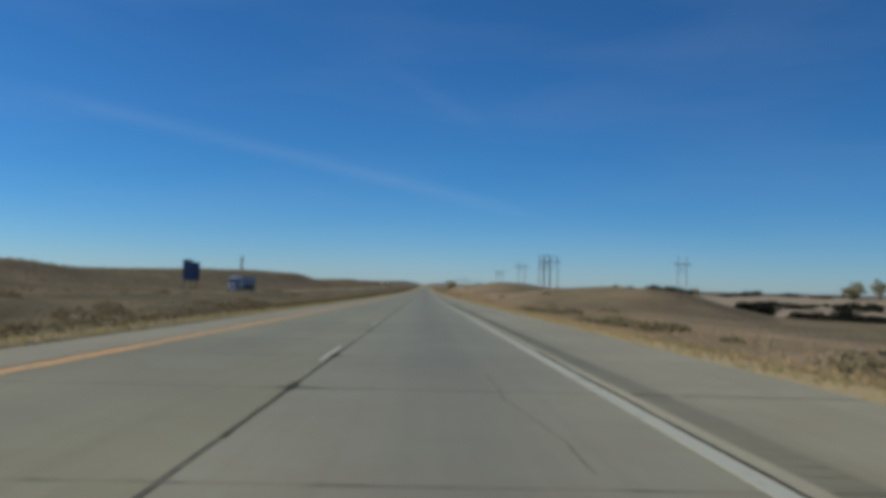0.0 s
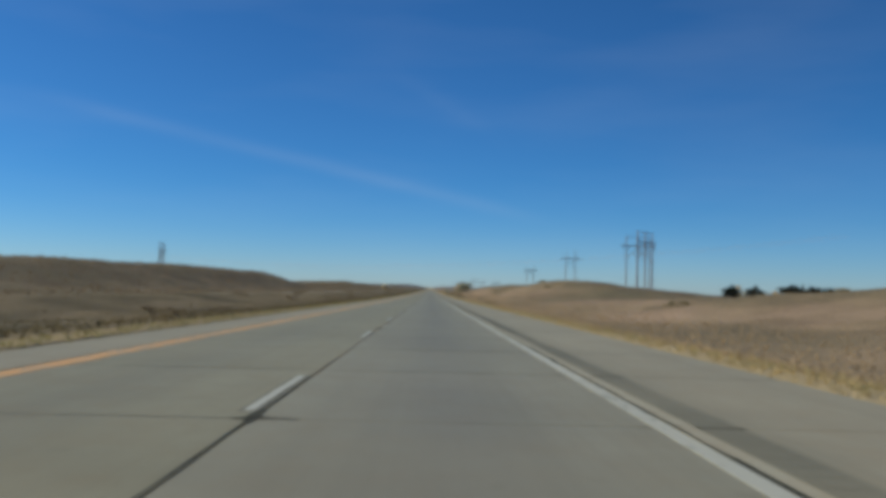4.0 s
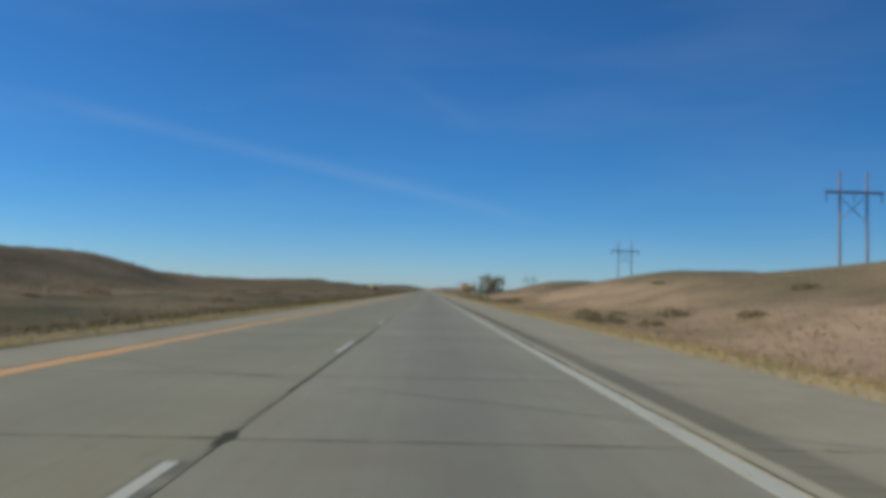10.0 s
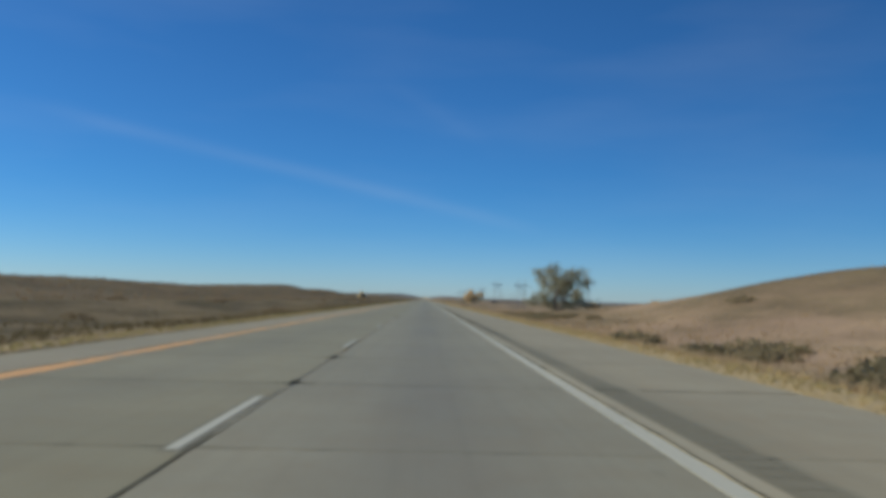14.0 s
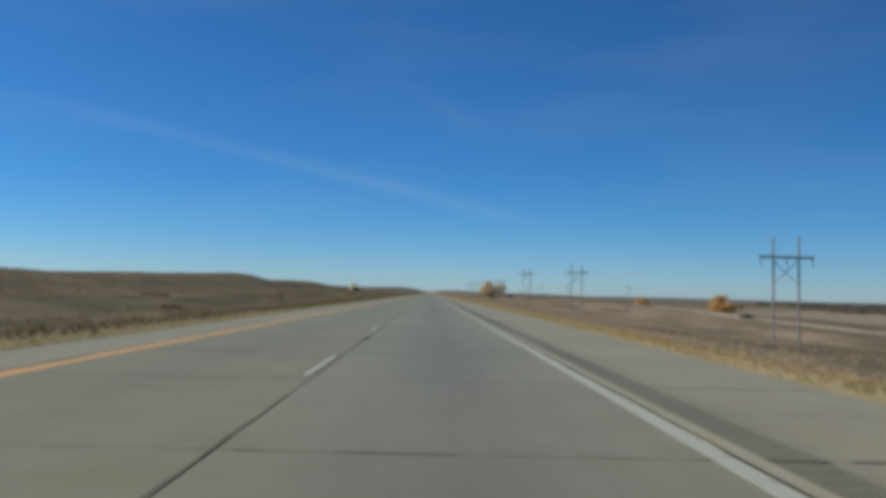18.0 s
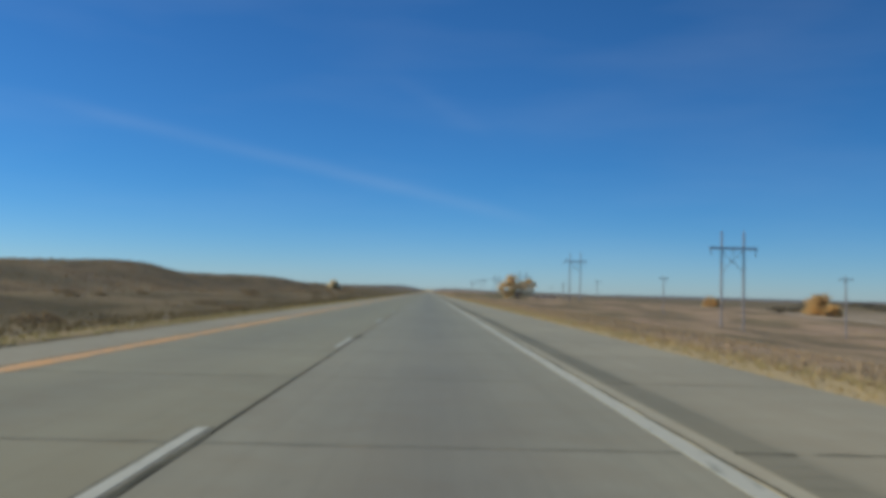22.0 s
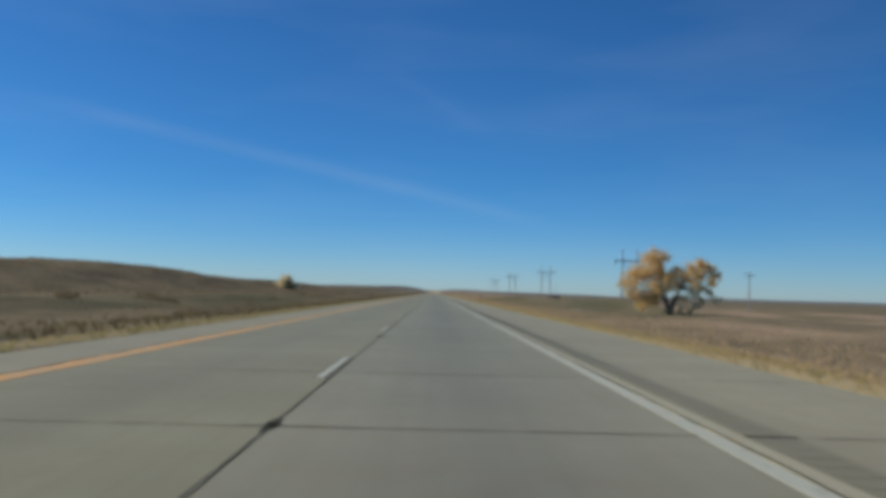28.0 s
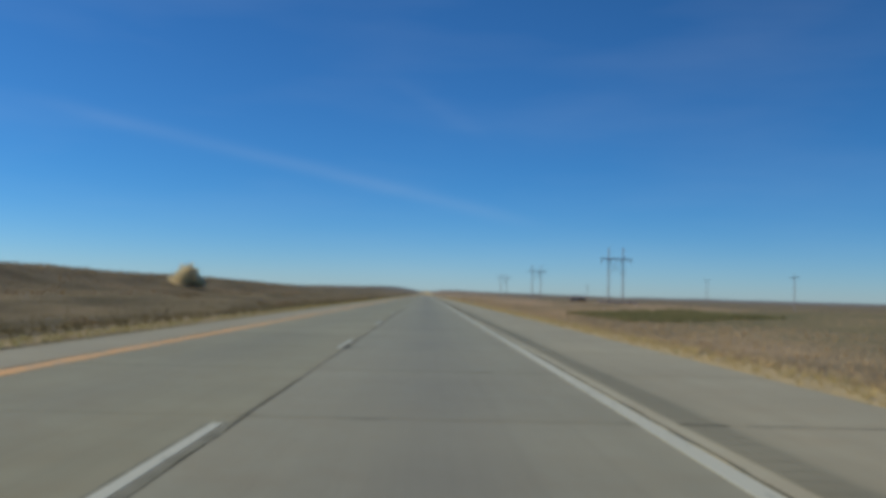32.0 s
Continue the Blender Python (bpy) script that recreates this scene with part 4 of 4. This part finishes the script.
def h_frame(place, height, label, poles=2, spacing=3.7, arm=8.0, above=2.9, turn=0.0, group="power line along the highway", top_bar=False):
    """Wooden pole structure: poles, crossarm, cross braces, hanging insulators. It stands with its arm along x."""
    t = thing("power_line_frame", place, label, "power pole", group, turn)
    half = spacing * (poles - 1) / 2
    za = height - above
    for i in range(poles):
        x = -half + i * spacing
        part("pole", rod((x, 0, -0.6), (x, 0, height), 0.20, 0.13, 12), M_POLE, t, "weathered brown wooden pole")
    part("crossarm", box((arm, 0.28, 0.34), (0, -0.24, za), 0.03), M_ARM, t, "dark crossarm")
    if top_bar:
        part("top_bar", box((spacing * (poles - 1) + 0.5, 0.14, 0.16), (0, -0.2, height - 0.25), 0.02), M_ARM, t)
    for i in range(poles - 1):
        x0 = -half + i * spacing
        for a, b in ((0.0, 1.0), (1.0, 0.0)):
            part("brace", rod((x0 + a * spacing, 0.17 + 0.1 * a, za - 0.4), (x0 + b * spacing, 0.17 + 0.1 * a, za - 0.4 - spacing * 0.95), 0.06, seg=8), M_POLE, t)
    for x in (-arm / 2 + 0.25, 0.0, arm / 2 - 0.25):
        bm = bmesh.new()
        for k in range(7):
            rod((x, -0.24, za - 0.25 - k * 0.15), (x, -0.24, za - 0.33 - k * 0.15), 0.06, 0.13, 10, bm)
        rod((x, -0.24, za - 0.1), (x, -0.24, za - 1.4), 0.03, seg=6, bm=bm)
        part("insulator", bm, M_INSUL, t, "string of grey insulator discs")
    return t


def at_ground(x, y, sink=0.0):
    return (x, y, float(land(x, y)) - sink)


TWO = "two-pole wooden H-frame carrying a crossarm"
for x, y, ztop in ((58.0, 455.0, 18.5), (56.5, 571.0, 16.4), (52.8, 748.0, 10.4), (52.3, 907.0, 12.4), (52.3, 1048.0, 15.6), (51.3, 1189.5, 13.3), (50.0, 1330.0, 14.0), (50.0, 1474.0, 15.0), (50.0, 1620.0, 15.0)):
    g = at_ground(x, y)
    h_frame(g, ztop + float(grade(y)) - g[2], TWO)
g = at_ground(58.5, 354.0)
h_frame(g, 17.8 + float(grade(354.0)) - g[2], "three-pole wooden frame with a crossarm and top bar", poles=3, spacing=3.2, arm=9.0, above=2.7, top_bar=True)
g = at_ground(102.0, 304.0)
h_frame(g, 16.4 + float(grade(304.0)) - g[2], "two-pole wooden frame standing back from the highway", spacing=4.2, arm=8.5, turn=25.0)
# the line that crosses the highway
CROSS = []
for x, y, ztop, turn in ((49.8, 315.0, 15.9, 52.0), (-98.3, 433.0, 16.8, 97.0)):
    g = at_ground(x, y)
    ztop += float(grade(y))
    CROSS.append((x, y, ztop - 3.6))
    h_frame(g, ztop - g[2], "wooden frame of the line that crosses the highway", poles=3, spacing=4.2, arm=10.0, above=2.4, turn=turn, group="power line across the highway", top_bar=True)
wires = thing("overhead_wires", (0, 350, 0), "three bright bare power wires crossing over the highway", "power lines")
PERP = Vector((math.cos(radians(52)), math.sin(radians(52)), 0))
A_END = Vector(CROSS[1])
B_END = Vector(CROSS[0]) + Vector((0, 9.0, 0))
for off in (-7.36, -4.15, -0.75):
    run = []
    for i in range(36):
        u = i / 28
        run.append(A_END.lerp(B_END, u) + PERP * off - Vector((0, 350, 4 * 3.29 * u * (1 - u) + 1.06 + 0.64 * u)))
    part("wire", tube(run, 0.011), M_WIRE, wires)


def t_pole(x, y, ztop):
    g = at_ground(x, y)
    h = ztop - g[2]
    t = thing("utility_pole", g, "single wooden utility pole with a short crossarm", "utility pole", "field utility poles")
    part("pole", rod((0, 0, -0.5), (0, 0, h), 0.15, 0.10, 10), M_POLE, t)
    part("crossarm", box((2.4, 0.12, 0.14), (0, -0.14, h - 0.5), 0.01), M_POLE, t)
    for dx in (-1.05, -0.5, 0.55, 1.05):
        part("insulator", rod((dx, -0.14, h - 0.43), (dx, -0.14, h - 0.25), 0.05, 0.03, 8), M_INSUL, t)
    return t


for x, y, z in ((69.7, 904.0, 5.2), (61.5, 976.0, 6.4), (63.1, 1062.0, 6.6), (66.0, 1150.0, 6.8), (100.0, 1404.0, 8.5), (96.0, 1330.0, 8.0), (90.0, 1560.0, 8.5)):
    t_pole(x, y, z)

# ---------------------------------------------------------------- roadside posts and signs


def delineator(x, y):
    g = at_ground(x, y, 0.11)
    t = thing("delineator_post", g, "slim dark steel delineator post in the verge grass", "post", "delineator posts")
    t.matrix_world = pose(*g, 0, 1.5 + 1.5 * math.sin(y), 0)
    bm = bmesh.new()
    box((0.060, 0.014, 1.60), (0, 0, 0.49), 0.003, bm)
    box((0.012, 0.040, 1.60), (-0.030, 0.018, 0.49), 0.003, bm)
    box((0.012, 0.040, 1.60), (0.030, 0.018, 0.49), 0.003, bm)
    part("post", bm, M_RUST, t)
    part("reflector", rod((0, -0.008, 1.20), (0, -0.022, 1.20), 0.034, 0.03, 14), M_REFL, t, "small dull round reflector")
    part("reflector_back", rod((0, 0.008, 1.20), (0, 0.014, 1.20), 0.038, 0.038, 14), M_STEEL, t)
    return t


for y in (-27.5, 133.3, 293.1, 611.6, 771.5, 932.0, 1092.0, 1252.0, 1412.0):
    delineator(7.55, y)
for y in (-21.0, 138.5, 296.0, 460.7, 615.0, 776.0, 936.0, 1096.0, 1256.0, 1416.0):
    delineator(-6.9, y)
delineator(-9.4, 911.0)

g = at_ground(8.8, 459.7, 0.15)
marker = thing("mile_marker", g, "tall narrow green mile marker with worn white figures", "road sign", turn=-12.0)
bm = box((0.06, 0.012, 3.1), (0, 0, 1.0), 0.003)
box((0.012, 0.04, 3.1), (-0.03, 0.02, 1.0), 0.003, bm)
box((0.012, 0.04, 3.1), (0.03, 0.02, 1.0), 0.003, bm)
part("post", bm, M_RUST, marker)
part("panel", box((0.36, 0.012, 1.40), (0, -0.02, 1.95), 0.004), M_GREEN, marker, "green sheeting panel")
for zc, hh, ww in ((2.68, 0.10, 0.24), (2.40, 0.20, 0.15), (2.13, 0.20, 0.15), (1.86, 0.20, 0.15), (1.60, 0.14, 0.15)):
    part("figure_bar", box((ww * 0.8, 0.004, hh * 0.55), (0, -0.03, zc - 0.2), 0.0015), M_SIGNWHITE, marker)

g = at_ground(-57.2, 199.6)
board = thing("blue_sign", g, "two tall blue roadside boards on timber posts seen from behind", "road sign")
zb = 2.2 + float(grade(199.6)) - g[2]
part("panel", box((2.5, 0.06, 5.2), (-0.75, 0, zb + 2.6), 0.02), M_BLUE, board, "tall dark blue panel")
part("side_panel", box((1.7, 0.06, 4.6), (1.32, 0.15, zb + 2.3), 0.02), M_BLUE, board, "narrower dark blue panel")
for px_ in (-1.55, 0.1, 1.6):
    part("post", box((0.16, 0.16, 6.6), (px_, 0.2, 3.3 - 0.6), 0.01), M_SIGNPOST, board)
for i in range(4):
    part("stiffener", box((2.4, 0.05, 0.08), (-0.75, -0.055, zb + 0.6 + 1.3 * i), 0.005), M_BLUE, board)

# a scrap of tyre on the shoulder and a pale stone in the field
bm = bmesh.new()
for i in range(9):
    s = i / 8 - 0.5
    box((0.045, 0.10 + 0.05 * math.cos(3 * s), 0.012), (s * 0.36, 0.06 * math.sin(5 * s), 0.018 + 0.03 * abs(s)), 0.003, bm, Matrix.Rotation(0.5 * s, 4, "Y"))
scrap = new("tyre_scrap", bpy.data.meshes.new("tyre_scrap"))
bm.to_mesh(scrap.data)
bm.free()
scrap.data.materials.append(M_TYRE)
lay(scrap, 5.3, 80.5, 0.0)
tagged(scrap, "torn strip of black tyre tread lying on the shoulder", "debris")
bm = bmesh.new()
bmesh.ops.create_icosphere(bm, subdivisions=3, radius=0.22)
for v in bm.verts:
    v.co = Vector((v.co.x * 1.3, v.co.y, v.co.z * 0.8)) * (1 + 0.25 * noise.noise(v.co * 5.0))
stone = new("field_stone", bpy.data.meshes.new("field_stone"))
bm.to_mesh(stone.data)
bm.free()
stone.data.materials.append(M_STONE)
stone.location = (22.9, 1106.0, float(land(22.9, 1106.0)) + 0.14)
tagged(stone, "pale rounded stone in the dry grass", "stone")

# ---------------------------------------------------------------- lorry on the other carriageway
truck = thing("semi_truck", (-42.0, 180.0, -0.34 + float(grade(180.0))), "grey-blue tractor unit with a long blue trailer on the opposite road", "truck")


def wheel(x, y, r=0.5, w=0.28):
    s = 1 if x > 0 else -1
    wob_ = part("wheel", rod((x - w / 2, y, r), (x + w / 2, y, r), r * 0.97, seg=24), M_TYRE, truck, "black truck tyre")
    part("rim", rod((x + s * w / 2, y, r), (x + s * (w / 2 + 0.03), y, r), r * 0.55, r * 0.5, 16), M_CHROME, wob_)


# nose towards -y
part("cab", box((2.4, 2.2, 2.2), (0, 2.6, 2.15), 0.18), M_TRUCKGREY, truck, "grey-blue cab")
part("sleeper", box((2.45, 1.9, 2.7), (0, 4.5, 2.35), 0.16), M_TRUCKGREY, truck)
part("hood", box((1.9, 1.9, 1.25), (0, 0.95, 1.4), 0.2), M_TRUCKGREY, truck, "long sloping hood")
part("grille", box((1.1, 0.08, 0.95), (0, -0.02, 1.35), 0.03), M_CHROME, truck)
part("bumper", box((2.4, 0.3, 0.4), (0, 0.02, 0.55), 0.06), M_CHROME, truck)
part("windscreen", box((2.1, 0.06, 0.85), (0, 1.49, 2.65), 0.03, rot=Matrix.Rotation(radians(-12), 4, "X")), M_GLASS, truck)
for s in (-1, 1):
    part("side_window", box((0.05, 0.9, 0.7), (s * 1.2, 2.4, 2.65), 0.02), M_GLASS, truck)
    part("headlight", box((0.35, 0.08, 0.25), (s * 0.85, 0.02, 1.15), 0.04), M_REFL, truck)
    part("mirror", box((0.12, 0.1, 0.55), (s * 1.42, 1.7, 2.6), 0.03), M_DARK, truck)
    part("exhaust_stack", rod((s * 1.15, 5.6, 1.2), (s * 1.15, 5.6, 4.0), 0.09, seg=12), M_CHROME, truck)
    part("fuel_tank", rod((s * 1.0, 3.3, 0.75), (s * 1.0, 5.0, 0.75), 0.33, seg=16), M_CHROME, truck)
    wheel(s * 1.02, 0.95)
    for yy in (6.2, 7.5, 16.6, 17.9):
        wheel(s * 1.0, yy, 0.5, 0.55)
part("chassis", box((0.9, 8.0, 0.3), (0, 4.4, 0.85), 0.04), M_DARK, truck)
part("trailer_body", box((2.55, 13.2, 1.95), (0, 12.3, 2.72), 0.06), M_TRUCKBLUE, truck, "blue trailer box")
for s in (-1, 1):
    part("side_skirt", box((0.08, 8.6, 1.25), (s * 1.18, 11.6, 1.1), 0.03), M_DARK, truck, "black side skirt")
part("trailer_frame", box((2.2, 13.0, 0.55), (0, 12.3, 1.45), 0.03), M_DARK, truck)
part("rear_bumper", box((2.3, 0.12, 0.15), (0, 18.8, 0.6), 0.02), M_DARK, truck)

# ---------------------------------------------------------------- far farm building
g = at_ground(104.0, 1660.0)
barn = thing("farm_shed", g, "low dark shed far out beside the field", "building")
part("wall", box((9.6, 8.0, 3.0), (0, 0, 1.4)), M_BARN, barn, "dark board walls")
bm = bmesh.new()
vs_ = [bm.verts.new(c) for c in ((-5.1, -4.4, 2.85), (5.1, -4.4, 2.85), (5.1, 4.4, 2.85), (-5.1, 4.4, 2.85), (-5.1, 0, 4.6), (5.1, 0, 4.6))]
for f_ in ((0, 1, 5, 4), (2, 3, 4, 5), (0, 4, 3), (1, 2, 5), (0, 3, 2, 1)):
    bm.faces.new([vs_[i] for i in f_])
part("roof", bm, M_ROOF, barn, "dull rusted metal roof")
part("door", box((3.2, 0.1, 2.5), (-2, -4.05, 1.25), 0.02), M_ROOF, barn)

g = at_ground(133.0, 1668.0)
pale = thing("pale_farm_building", g, "long low pale farm building far across the field", "building")
part("wall", box((26.0, 7.0, 2.0), (0, 0, 0.9)), M_PALEWALL, pale, "dull white walls")
bm = bmesh.new()
vs_ = [bm.verts.new(c) for c in ((-13.4, -3.9, 1.85), (13.4, -3.9, 1.85), (13.4, 3.9, 1.85), (-13.4, 3.9, 1.85), (-13.4, 0, 3.0), (13.4, 0, 3.0))]
for f_ in ((0, 1, 5, 4), (2, 3, 4, 5), (0, 4, 3), (1, 2, 5), (0, 3, 2, 1)):
    bm.faces.new([vs_[i] for i in f_])
part("roof", bm, M_ROOF, pale, "dull metal roof")
for dx in (-8.0, 0.0, 8.0):
    part("door", box((2.6, 0.1, 1.6), (dx, -3.55, 0.85), 0.02), M_BARN, pale)

# ---------------------------------------------------------------- slabs of the lanes and shoulder
SLABS = 300


def slab_row(name, x0, x1, mat, seed, far_name, far_label):
    """The slabs of one strip: the first ones as pieces, the far ones joined."""
    shapes = []
    for k in range(5):
        bm = rough_slab(x0, x1, 0.006, SLAB - 0.006, seed + k)
        me = bpy.data.meshes.new(name)
        bm.to_mesh(me)
        bm.free()
        me.materials.append(mat)
        shapes.append(me)
    for i in range(SLABS):
        o = new(name, shapes[rt.randrange(5)])
        o.parent = road
        lay(o, 0, JOINTS[i], rt.uniform(-0.0015, 0.0))
        o.scale.y = (JOINTS[i + 1] - JOINTS[i]) / SLAB
    joined_slabs(far_name, x0, x1, JOINTS[SLABS:], mat, far_label)


slab_row("slab", LANE0, LANE1, M_LANE, 0, "far_lane_slabs", "grey concrete driving lane slabs further on")
slab_row("passing_slab", LEFT0, LEFT1, M_CONC, 10, "far_passing_slabs", "grey concrete passing lane slabs further on")
slab_row("shoulder_slab", 4.028, ROAD_R, M_SHOULDER, 20, "far_shoulder_slabs", "tan concrete shoulder slabs further on")
